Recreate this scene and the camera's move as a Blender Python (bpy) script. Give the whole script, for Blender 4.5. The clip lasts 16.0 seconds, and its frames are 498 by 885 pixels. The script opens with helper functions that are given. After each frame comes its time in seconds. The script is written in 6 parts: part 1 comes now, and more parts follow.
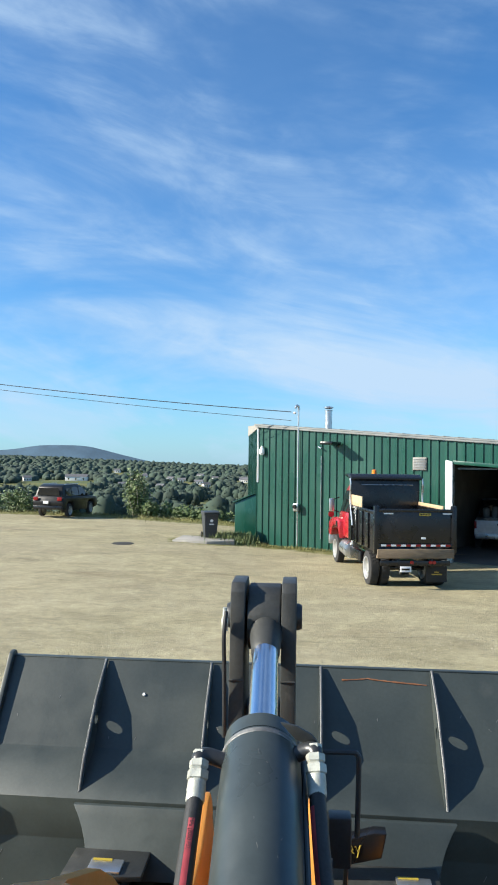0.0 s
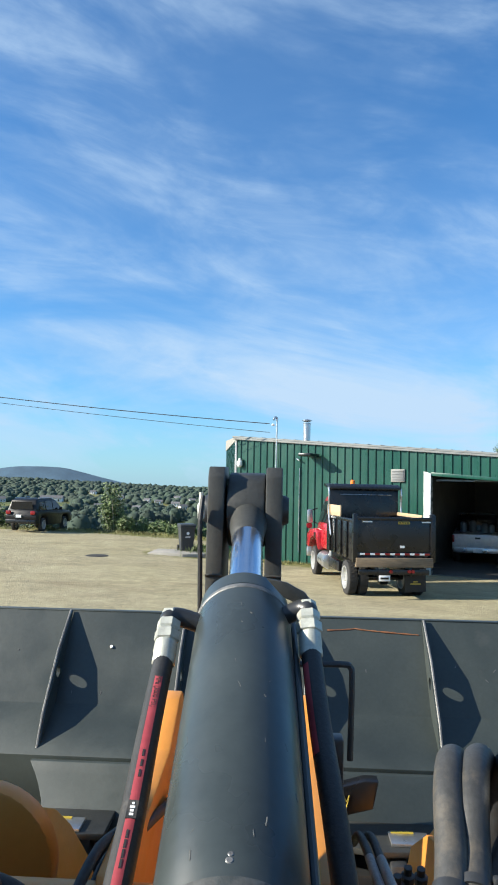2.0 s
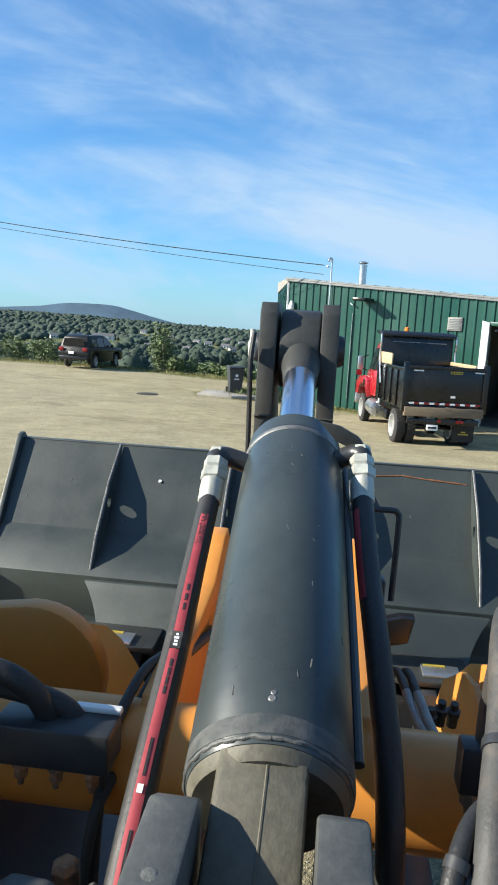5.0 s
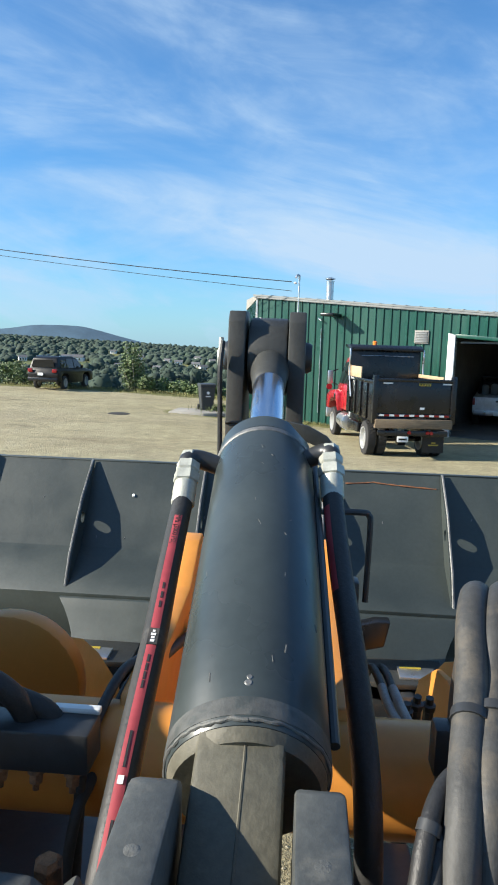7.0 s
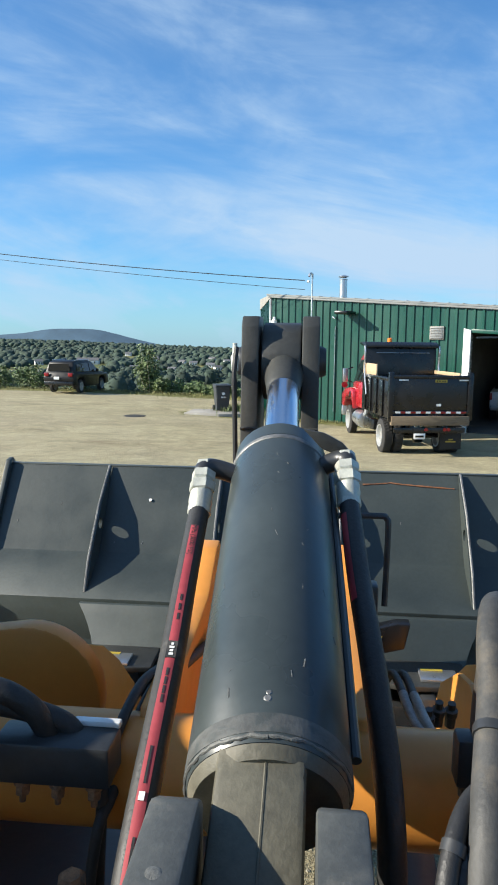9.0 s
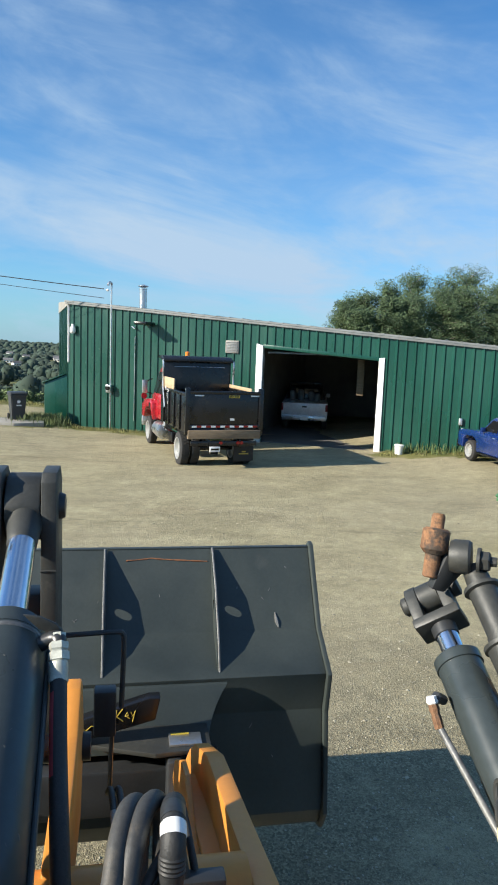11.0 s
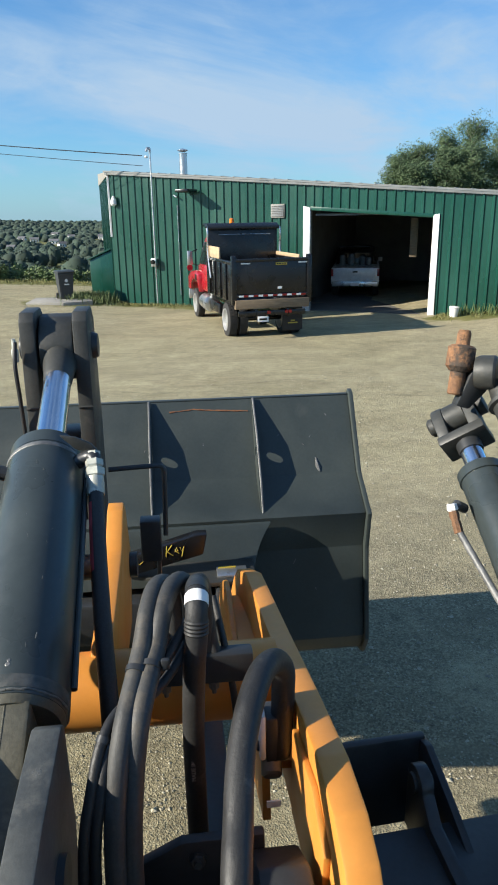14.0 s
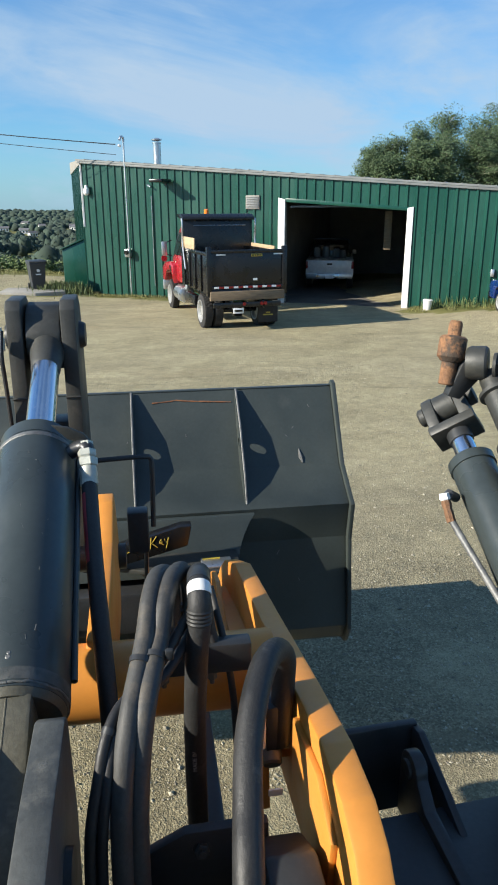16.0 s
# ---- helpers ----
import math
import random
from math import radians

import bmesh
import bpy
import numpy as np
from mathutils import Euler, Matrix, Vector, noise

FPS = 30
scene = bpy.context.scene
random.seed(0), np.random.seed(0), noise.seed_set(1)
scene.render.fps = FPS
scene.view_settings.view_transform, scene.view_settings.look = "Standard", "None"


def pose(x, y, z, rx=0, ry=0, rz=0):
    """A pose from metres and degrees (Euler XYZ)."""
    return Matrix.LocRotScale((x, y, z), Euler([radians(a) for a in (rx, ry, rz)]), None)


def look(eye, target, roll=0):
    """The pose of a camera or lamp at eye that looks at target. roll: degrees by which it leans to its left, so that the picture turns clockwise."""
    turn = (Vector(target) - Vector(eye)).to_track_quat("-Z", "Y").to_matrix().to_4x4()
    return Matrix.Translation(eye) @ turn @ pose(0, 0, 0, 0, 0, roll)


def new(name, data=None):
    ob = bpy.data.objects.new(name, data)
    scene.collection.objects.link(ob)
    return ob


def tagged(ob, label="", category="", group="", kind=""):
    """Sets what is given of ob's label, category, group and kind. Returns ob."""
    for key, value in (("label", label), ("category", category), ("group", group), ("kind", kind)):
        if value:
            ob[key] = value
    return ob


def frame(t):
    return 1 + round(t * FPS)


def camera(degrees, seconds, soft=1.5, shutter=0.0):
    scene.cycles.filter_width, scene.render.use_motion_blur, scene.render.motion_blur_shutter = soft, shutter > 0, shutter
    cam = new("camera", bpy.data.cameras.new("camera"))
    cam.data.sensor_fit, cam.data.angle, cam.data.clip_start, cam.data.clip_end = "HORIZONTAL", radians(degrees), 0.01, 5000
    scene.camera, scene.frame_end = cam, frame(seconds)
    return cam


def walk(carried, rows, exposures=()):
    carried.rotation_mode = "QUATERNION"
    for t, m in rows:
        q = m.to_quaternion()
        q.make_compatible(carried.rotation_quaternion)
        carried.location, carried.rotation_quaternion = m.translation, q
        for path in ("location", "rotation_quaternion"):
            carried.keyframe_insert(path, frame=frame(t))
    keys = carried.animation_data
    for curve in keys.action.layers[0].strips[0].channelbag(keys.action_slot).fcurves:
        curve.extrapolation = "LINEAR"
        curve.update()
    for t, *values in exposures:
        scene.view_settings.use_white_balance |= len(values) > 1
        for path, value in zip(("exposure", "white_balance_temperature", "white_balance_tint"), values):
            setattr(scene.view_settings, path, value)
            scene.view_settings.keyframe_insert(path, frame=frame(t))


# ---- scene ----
cam = camera(39.7, 16.0, soft=1.9)
PATH = [
    (0, look((0.178, -0.160, 3.388), (0.013, 1.833, 3.440), 0.79)),
    (0.5, look((0.175, -0.096, 3.261), (0.058, 1.900, 3.311), 0.11)),
    (1, look((0.170, -0.005, 3.123), (0.063, 1.988, 3.258), 0.03)),
    (1.5, look((0.161, 0.042, 3.039), (0.062, 2.035, 3.178), 0.56)),
    (2, look((0.155, 0.100, 2.965), (0.054, 2.094, 3.084), 1.17)),
    (2.5, look((0.143, 0.170, 2.900), (0.005, 2.165, 2.916), 2.52)),
    (3, look((0.139, 0.195, 2.905), (-0.054, 2.169, 2.648), 2.96)),
    (3.5, look((0.142, 0.192, 2.911), (-0.046, 2.145, 2.523), 2.57)),
    (4, look((0.141, 0.184, 2.921), (-0.076, 2.135, 2.539), 2.85)),
    (4.2, look((0.141, 0.187, 2.924), (-0.085, 2.140, 2.561), 2.97)),
    (6.3, look((0.146, 0.191, 2.983), (-0.044, 2.159, 2.679), 2.57)),
    (6.5, look((0.149, 0.102, 2.981), (-0.026, 2.073, 2.693), 1.94)),
    (7, look((0.149, 0.162, 2.924), (0.002, 2.136, 2.642), 1.81)),
    (7.5, look((0.146, 0.172, 2.926), (-0.025, 2.141, 2.617), 2.13)),
    (8, look((0.145, 0.167, 2.929), (-0.056, 2.135, 2.637), 2.54)),
    (8.2, look((0.146, 0.171, 2.927), (-0.058, 2.138, 2.624), 2.41)),
    (10.3, look((0.178, 0.130, 3.151), (0.032, 2.125, 3.130), -2.54)),
    (10.5, look((0.208, 0.085, 3.289), (0.124, 2.083, 3.323), -0.85)),
    (11, look((0.342, -0.104, 3.406), (0.704, 1.844, 3.129), 2.28)),
    (11.5, look((0.375, -0.116, 3.373), (0.808, 1.786, 2.930), 2.74)),
    (12, look((0.443, -0.191, 3.340), (0.843, 1.710, 2.863), 1.76)),
    (12.5, look((0.480, -0.161, 3.303), (0.748, 1.750, 2.777), -1.93)),
    (13, look((0.445, -0.176, 3.302), (0.641, 1.730, 2.727), -2.09)),
    (13.5, look((0.425, -0.163, 3.288), (0.667, 1.717, 2.650), -0.03)),
    (14, look((0.413, -0.172, 3.284), (0.615, 1.715, 2.654), -0.84)),
    (14.5, look((0.391, -0.175, 3.277), (0.515, 1.729, 2.678), -1.87)),
    (15, look((0.376, -0.162, 3.270), (0.536, 1.745, 2.686), -1.98)),
    (15.5, look((0.379, -0.181, 3.299), (0.604, 1.719, 2.716), -1.75)),
    (16, look((0.363, -0.161, 3.277), (0.640, 1.709, 2.625), -0.15)),
]
EXPOSURES = [(0.0, 1.06), (4.2, 1.06), (8.2, 1.02), (10.5, 0.88), (11.5, 0.82), (16.0, 0.80)]
walk(cam, PATH, EXPOSURES)

# ---- light ----
SUN_WAY = Vector((1.66, 0.41, -0.85)).normalized()
sun_data = bpy.data.lights.new("sun", "SUN")
sun_data.energy, sun_data.angle, sun_data.color = 5.0, radians(0.55), (1.0, 0.93, 0.80)
sun = new("sun", sun_data)
sun.matrix_world = look((0, 0, 60), Vector((0, 0, 60)) + SUN_WAY)


def make_world():
    world = bpy.data.worlds.new("sky")
    scene.world = world
    world.use_nodes = True
    nt = world.node_tree
    nt.nodes.clear()
    n = lambda kind: nt.nodes.new(kind)
    out, bg, sky = n("ShaderNodeOutputWorld"), n("ShaderNodeBackground"), n("ShaderNodeTexSky")
    sky.sky_type, sky.sun_disc = "NISHITA", False
    sky.sun_elevation = math.asin(-SUN_WAY.z)
    sky.sun_rotation = math.atan2(-SUN_WAY.x, -SUN_WAY.y)
    sky.air_density, sky.dust_density, sky.ozone_density = 1.0, 0.35, 2.2
    co, sep = n("ShaderNodeTexCoord"), n("ShaderNodeSeparateXYZ")
    nt.links.new(co.outputs["Generated"], sep.inputs[0])

    def math_node(op, a, b=None, clamp=False):
        m = n("ShaderNodeMath")
        m.operation, m.use_clamp = op, clamp
        for i, v in enumerate((a, b)):
            if v is None:
                continue
            if isinstance(v, (int, float)):
                m.inputs[i].default_value = v
            else:
                nt.links.new(v, m.inputs[i])
        return m.outputs[0]

    def streaks(scale, stretch, tilt, detail, rough, low, high, bend):
        """Drawn-out cloud, its lines sloping down to the right by tilt degrees."""
        turn_, mp = n("ShaderNodeMapping"), n("ShaderNodeMapping")
        turn_.inputs["Rotation"].default_value = (0, radians(-tilt), 0)
        mp.inputs["Scale"].default_value = (scale * stretch, scale * 0.3, scale)
        nt.links.new(co.outputs["Generated"], turn_.inputs[0])
        nt.links.new(turn_.outputs[0], mp.inputs[0])
        tx = n("ShaderNodeTexNoise")
        tx.inputs["Scale"].default_value, tx.inputs["Detail"].default_value = 1.0, detail
        tx.inputs["Roughness"].default_value, tx.inputs["Distortion"].default_value = rough, bend
        nt.links.new(mp.outputs[0], tx.inputs["Vector"])
        r = n("ShaderNodeMapRange")
        r.interpolation_type = "SMOOTHSTEP"
        r.inputs["From Min"].default_value, r.inputs["From Max"].default_value = low, high
        nt.links.new(tx.outputs["Fac"], r.inputs["Value"])
        return r.outputs[0]

    broad = streaks(4.6, 0.42, 11, 6, 0.55, 0.40, 0.62, 0.5)
    fine = streaks(10.0, 0.24, 11, 7, 0.60, 0.36, 0.74, 0.9)
    puffs = streaks(20.0, 0.34, 9, 6, 0.58, 0.40, 0.74, 0.5)
    bank = streaks(11.0, 0.20, 5, 8, 0.60, 0.32, 0.64, 0.6)
    veil = streaks(2.2, 0.5, 12, 4, 0.5, 0.22, 0.80, 0.2)
    wisps = math_node("ADD", math_node("MULTIPLY", fine, 0.50), math_node("MULTIPLY", puffs, 0.26))
    cover = math_node("ADD", math_node("MULTIPLY", broad, math_node("ADD", wisps, 0.10)), math_node("MULTIPLY", veil, 0.15), True)
    low = n("ShaderNodeMapRange")
    low.inputs["From Min"].default_value, low.inputs["From Max"].default_value = 0.05, 0.24
    low.inputs["To Min"].default_value, low.inputs["To Max"].default_value = 0.55, 0.0
    nt.links.new(sep.outputs[2], low.inputs["Value"])
    cover = math_node("ADD", cover, math_node("MULTIPLY", bank, low.outputs[0]), True)
    haze = n("ShaderNodeMapRange")
    haze.inputs["From Min"].default_value, haze.inputs["From Max"].default_value = 0.0, 0.20
    haze.inputs["To Min"].default_value, haze.inputs["To Max"].default_value = 0.50, 0.0
    nt.links.new(sep.outputs[2], haze.inputs["Value"])
    cover = math_node("MAXIMUM", cover, haze.outputs[0])
    tint = n("ShaderNodeMix")
    tint.data_type, tint.blend_type = "RGBA", "MULTIPLY"
    tint.inputs["Factor"].default_value = 1.0
    nt.links.new(sky.outputs[0], tint.inputs["A"])
    tint.inputs["B"].default_value = (SKY_TINT[0], SKY_TINT[1], SKY_TINT[2], 1)
    mix = n("ShaderNodeMix")
    mix.data_type = "RGBA"
    nt.links.new(cover, mix.inputs["Factor"])
    nt.links.new(tint.outputs["Result"], mix.inputs["A"])
    mix.inputs["B"].default_value = (CLOUD[0], CLOUD[1], CLOUD[2], 1)
    nt.links.new(mix.outputs["Result"], bg.inputs["Color"])
    bg.inputs["Strength"].default_value = 0.068
    nt.links.new(bg.outputs[0], out.inputs[0])


SKY_TINT = (0.40, 0.96, 1.40)
CLOUD = (3.9, 5.3, 6.9)
make_world()


# ---- materials ----
def surface(name, base, rough=0.6, metal=0.0, vary=0.18, scale=6.0, fine=90.0, bump=0.1, bump_scale=None, second=None, spots=0.0, spot_scale=3.0, spot_low=0.62, coat=0.0, per_object=0.0, rough_vary=0.12, island=0.0, spec=None, stretch=None):
    """A painted, metal, wooden or earthen surface: colour that wanders at two scales, patches of a second colour, and a fine relief."""
    m = bpy.data.materials.new(name)
    m.use_nodes = True
    nt = m.node_tree
    p = nt.nodes["Principled BSDF"]
    n = lambda kind: nt.nodes.new(kind)
    co = n("ShaderNodeNewGeometry").outputs["Position"]
    if stretch:
        mp = n("ShaderNodeMapping")
        mp.inputs["Scale"].default_value = stretch
        nt.links.new(co, mp.inputs[0])
        co = mp.outputs[0]

    def noise_node(s, detail=4, rough_=0.6):
        tx = n("ShaderNodeTexNoise")
        tx.inputs["Scale"].default_value, tx.inputs["Detail"].default_value, tx.inputs["Roughness"].default_value = s, detail, rough_
        nt.links.new(co, tx.inputs["Vector"])
        return tx.outputs["Fac"]

    def ramp(v, a, b, lo, hi):
        r = n("ShaderNodeMapRange")
        r.inputs["From Min"].default_value, r.inputs["From Max"].default_value = a, b
        r.inputs["To Min"].default_value, r.inputs["To Max"].default_value = lo, hi
        nt.links.new(v, r.inputs["Value"])
        return r.outputs[0]

    def mixed(fac, a, b, blend="MIX"):
        x = n("ShaderNodeMix")
        x.data_type, x.blend_type = "RGBA", blend
        for key, v in (("Factor", fac), ("A", a), ("B", b)):
            if isinstance(v, (int, float)):
                x.inputs[key].default_value = v
            elif isinstance(v, tuple):
                x.inputs[key].default_value = (*v, 1)
            else:
                nt.links.new(v, x.inputs[key])
        return x.outputs["Result"]

    big, small = noise_node(scale), noise_node(fine, 3, 0.7)
    dark, light = tuple(c * (1 - vary) for c in base), tuple(min(1, c * (1 + vary)) for c in base)
    col = mixed(ramp(big, 0.3, 0.7, 0, 1), dark, light)
    g = ramp(small, 0.25, 0.75, 1 - vary * 0.8, 1 + vary * 0.8)
    gc = n("ShaderNodeCombineColor")
    for i in range(3):
        nt.links.new(g, gc.inputs[i])
    col = mixed(1.0, col, gc.outputs[0], "MULTIPLY")
    if second is not None and spots > 0:
        mask = ramp(noise_node(spot_scale, 8, 0.7), spot_low, spot_low + 0.10, 0, spots)
        col = mixed(mask, col, second)
    for amount, node, sock in ((per_object, "ShaderNodeObjectInfo", "Random"), (island, "ShaderNodeNewGeometry", "Random Per Island")):
        if amount:
            k = ramp(n(node).outputs[sock], 0, 1, 1 - amount, 1 + amount)
            kc = n("ShaderNodeCombineColor")
            for i in range(3):
                nt.links.new(k, kc.inputs[i])
            col = mixed(1.0, col, kc.outputs[0], "MULTIPLY")
    nt.links.new(col, p.inputs["Base Color"])
    nt.links.new(ramp(big, 0.3, 0.7, max(0.02, rough - rough_vary), min(1, rough + rough_vary)), p.inputs["Roughness"])
    p.inputs["Metallic"].default_value = metal
    if spec is not None:
        p.inputs["Specular IOR Level"].default_value = spec
    if coat:
        p.inputs["Coat Weight"].default_value, p.inputs["Coat Roughness"].default_value = coat, 0.08
    if bump:
        b = n("ShaderNodeBump")
        b.inputs["Strength"].default_value, b.inputs["Distance"].default_value = bump, 0.01
        nt.links.new(noise_node(bump_scale or fine, 4, 0.65), b.inputs["Height"])
        nt.links.new(b.outputs[0], p.inputs["Normal"])
    return m


M = dict(
    orange=surface("orange_paint", (0.60, 0.245, 0.045), 0.42, vary=0.06, scale=3, fine=40, bump=0.04, second=(0.25, 0.13, 0.05), spots=0.35, spot_scale=7, spot_low=0.66),
    bucket=surface("bucket_grey_paint", (0.036, 0.045, 0.042), 0.46, vary=0.14, scale=3, fine=60, bump=0.05, second=(0.07, 0.075, 0.068), spots=0.35, spot_scale=5, spot_low=0.64),
    black=surface("black_machine_paint", (0.030, 0.032, 0.034), 0.42, vary=0.2, scale=5, fine=70, bump=0.05, second=(0.075, 0.07, 0.06), spots=0.4, spot_scale=9, spot_low=0.63),
    cylinder=surface("cylinder_black_paint", (0.038, 0.048, 0.049), 0.33, vary=0.12, scale=4, fine=50, bump=0.02, second=(0.09, 0.09, 0.09), spots=0.22, spot_scale=16, spot_low=0.66),
    cast=surface("dusty_cast_steel", (0.034, 0.035, 0.032), 0.5, metal=0.0, vary=0.22, scale=6, fine=80, bump=0.10, second=(0.085, 0.08, 0.064), spots=0.6, spot_scale=7, spot_low=0.56),
    weld=surface("dusty_weld_ring", (0.105, 0.108, 0.102), 0.6, vary=0.3, scale=14, fine=120, bump=0.25),
    dustband=surface("dust_on_paint", (0.075, 0.078, 0.074), 0.6, vary=0.35, scale=14, fine=120, bump=0.12, second=(0.032, 0.04, 0.04), spots=0.8, spot_scale=30, spot_low=0.50),
    dustcast=surface("khaki_dust_on_steel", (0.085, 0.080, 0.058), 0.6, vary=0.25, scale=7, fine=90, bump=0.12, second=(0.17, 0.155, 0.115), spots=0.55, spot_scale=9, spot_low=0.55),
    dustgrey=surface("grey_dust_on_steel", (0.070, 0.074, 0.070), 0.5, vary=0.25, scale=7, fine=90, bump=0.10, second=(0.15, 0.145, 0.125), spots=0.5, spot_scale=10, spot_low=0.56),
    chrome=surface("chromed_rod", (0.72, 0.74, 0.80), 0.20, metal=1.0, vary=0.03, bump=0.0, rough_vary=0.03),
    steel=surface("zinc_fitting", (0.42, 0.43, 0.38), 0.5, metal=0.35, vary=0.18, scale=20, fine=120, bump=0.15, second=(0.62, 0.62, 0.55), spots=0.5, spot_scale=22),
    bare=surface("worn_bare_edge", (0.17, 0.17, 0.165), 0.5, metal=0.4, vary=0.3, scale=20, bump=0.15),
    rubber=surface("black_rubber_hose", (0.022, 0.022, 0.022), 0.58, vary=0.3, scale=7, fine=140, bump=0.16, second=(0.12, 0.112, 0.098), spots=0.5, spot_scale=11, spot_low=0.60),
    dusty=surface("dusty_rubber_hose", (0.044, 0.044, 0.042), 0.55, vary=0.25, scale=9, fine=140, bump=0.12, second=(0.105, 0.090, 0.068), spots=0.6, spot_scale=14, spot_low=0.55),
    sleeve=surface("woven_hose_sleeve", (0.30, 0.30, 0.29), 0.7, vary=0.3, scale=9, fine=220, bump=0.3, second=(0.17, 0.165, 0.15), spots=0.5, spot_scale=8, spot_low=0.58),
    redband=surface("red_hose_print", (0.33, 0.048, 0.058), 0.55, vary=0.14, scale=9, bump=0.03),
    white=surface("white_paint", (0.78, 0.78, 0.76), 0.5, vary=0.05, bump=0.03, second=(0.5, 0.48, 0.43), spots=0.5, spot_scale=5, spot_low=0.66),
    rust=surface("rusted_steel", (0.21, 0.105, 0.05), 0.8, vary=0.45, scale=14, fine=120, bump=0.4, second=(0.055, 0.042, 0.032), spots=0.95, spot_scale=20, spot_low=0.47),
    tubebrown=surface("dusty_steel_tube", (0.14, 0.115, 0.085), 0.5, metal=0.3, vary=0.2, scale=9, bump=0.08),
    yellow=surface("yellow_decal", (0.42, 0.31, 0.04), 0.5, vary=0.05, bump=0),
    chain=surface("galvanised_chain", (0.45, 0.40, 0.27), 0.5, metal=0.5, vary=0.3, scale=20, bump=0.2),
    tyre=surface("tyre_rubber", (0.028, 0.027, 0.026), 0.85, vary=0.25, scale=8, fine=60, bump=0.2, second=(0.12, 0.10, 0.075), spots=0.4, spot_scale=7, spot_low=0.6),
    green=surface("green_metal_sheet", (0.009, 0.061, 0.043), 0.30, vary=0.14, scale=0.8, fine=14, bump=0.03, second=(0.018, 0.075, 0.055), spots=0.4, spot_scale=0.9, per_object=0.10, stretch=(1, 1, 0.35)),
    roofing=surface("grey_roof_sheet", (0.19, 0.20, 0.20), 0.55, metal=0.2, vary=0.15, scale=1.5, bump=0.05),
    galv=surface("galvanised_pipe", (0.55, 0.56, 0.57), 0.34, metal=0.9, vary=0.12, scale=5, bump=0.05),
    rim=surface("pale_wheel_rim", (0.34, 0.34, 0.33), 0.45, metal=0.2, vary=0.12, scale=6, bump=0.03),
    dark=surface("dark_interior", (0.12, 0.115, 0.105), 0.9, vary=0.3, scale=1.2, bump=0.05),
    concrete=surface("concrete", (0.28, 0.265, 0.235), 0.85, vary=0.18, scale=2.5, fine=50, bump=0.25),
    red=surface("red_truck_paint", (0.34, 0.012, 0.02), 0.25, vary=0.05, bump=0.0, coat=0.6, second=(0.3, 0.2, 0.15), spots=0.2, spot_scale=5),
    truckblack=surface("black_truck_paint", (0.008, 0.008, 0.009), 0.28, vary=0.25, scale=2.5, fine=30, bump=0.03, second=(0.045, 0.04, 0.03), spots=0.4, spot_scale=3.0, spot_low=0.62),
    suvblack=surface("black_car_paint", (0.009, 0.009, 0.010), 0.45, vary=0.1, bump=0.0, spec=0.35),
    blue=surface("blue_car_paint", (0.006, 0.025, 0.125), 0.22, vary=0.06, bump=0.0, coat=0.8),
    silver=surface("white_car_paint", (0.68, 0.69, 0.70), 0.25, vary=0.04, bump=0.0, coat=0.5),
    glass=surface("dark_car_glass", (0.01, 0.011, 0.012), 0.05, vary=0.1, bump=0.0, rough_vary=0.02),
    lampred=surface("red_lamp_lens", (0.22, 0.010, 0.010), 0.2, vary=0.05, bump=0),
    amber=surface("amber_lens", (0.85, 0.20, 0.02), 0.2, vary=0.05, bump=0),
    wood=surface("raw_plank", (0.46, 0.33, 0.20), 0.7, vary=0.2, scale=4, fine=60, bump=0.15, stretch=(1, 1, 6)),
    oldwood=surface("dirty_plank", (0.17, 0.125, 0.08), 0.8, vary=0.3, scale=4, fine=50, bump=0.2, stretch=(1, 1, 6)),
    binblack=surface("grey_bin_plastic", (0.035, 0.04, 0.045), 0.5, vary=0.12, scale=4, bump=0.05),
    bingreen=surface("green_bin_plastic", (0.055, 0.165, 0.065), 0.5, vary=0.08, scale=4, bump=0.05),
    bark=surface("birch_bark", (0.32, 0.29, 0.24), 0.85, vary=0.35, scale=3, fine=25, bump=0.4, second=(0.08, 0.07, 0.055), spots=0.8, spot_scale=5),
    leaf=surface("poplar_leaves", (0.080, 0.122, 0.052), 0.7, vary=0.2, scale=0.5, fine=6, bump=0, island=0.3),
    pine=surface("pine_needles", (0.10, 0.105, 0.045), 0.6, vary=0.25, scale=0.8, fine=6, bump=0, island=0.4),
    shrub=surface("shrub_leaves", (0.105, 0.145, 0.050), 0.6, vary=0.3, scale=0.9, fine=9, bump=0, island=0.45),
    grass=surface("dry_grass_blades", (0.17, 0.165, 0.055), 0.7, vary=0.3, scale=0.7, fine=9, bump=0, island=0.5),
    woods=surface("far_woods", (0.036, 0.058, 0.040), 0.95, vary=0.2, scale=0.012, fine=0.2, bump=0.6, bump_scale=0.7, island=0.22),
    hill=surface("far_hill", (0.050, 0.100, 0.145), 0.95, vary=0.15, scale=0.01, fine=0.05, bump=0),
    housewhite=surface("house_white", (0.74, 0.74, 0.72), 0.7, vary=0.05, bump=0, per_object=0.1),
    houseroof=surface("house_roof", (0.12, 0.12, 0.125), 0.8, vary=0.2, bump=0, per_object=0.3),
    stone=surface("gravel_stone", (0.30, 0.27, 0.20), 0.9, vary=0.2, scale=9, fine=80, bump=0.2, island=0.6),
    wire=surface("service_cable", (0.03, 0.03, 0.032), 0.7, vary=0.1, bump=0),
    weedleaf=surface("weed_leaves", (0.105, 0.135, 0.045), 0.6, vary=0.3, scale=2, fine=20, bump=0, island=0.4),
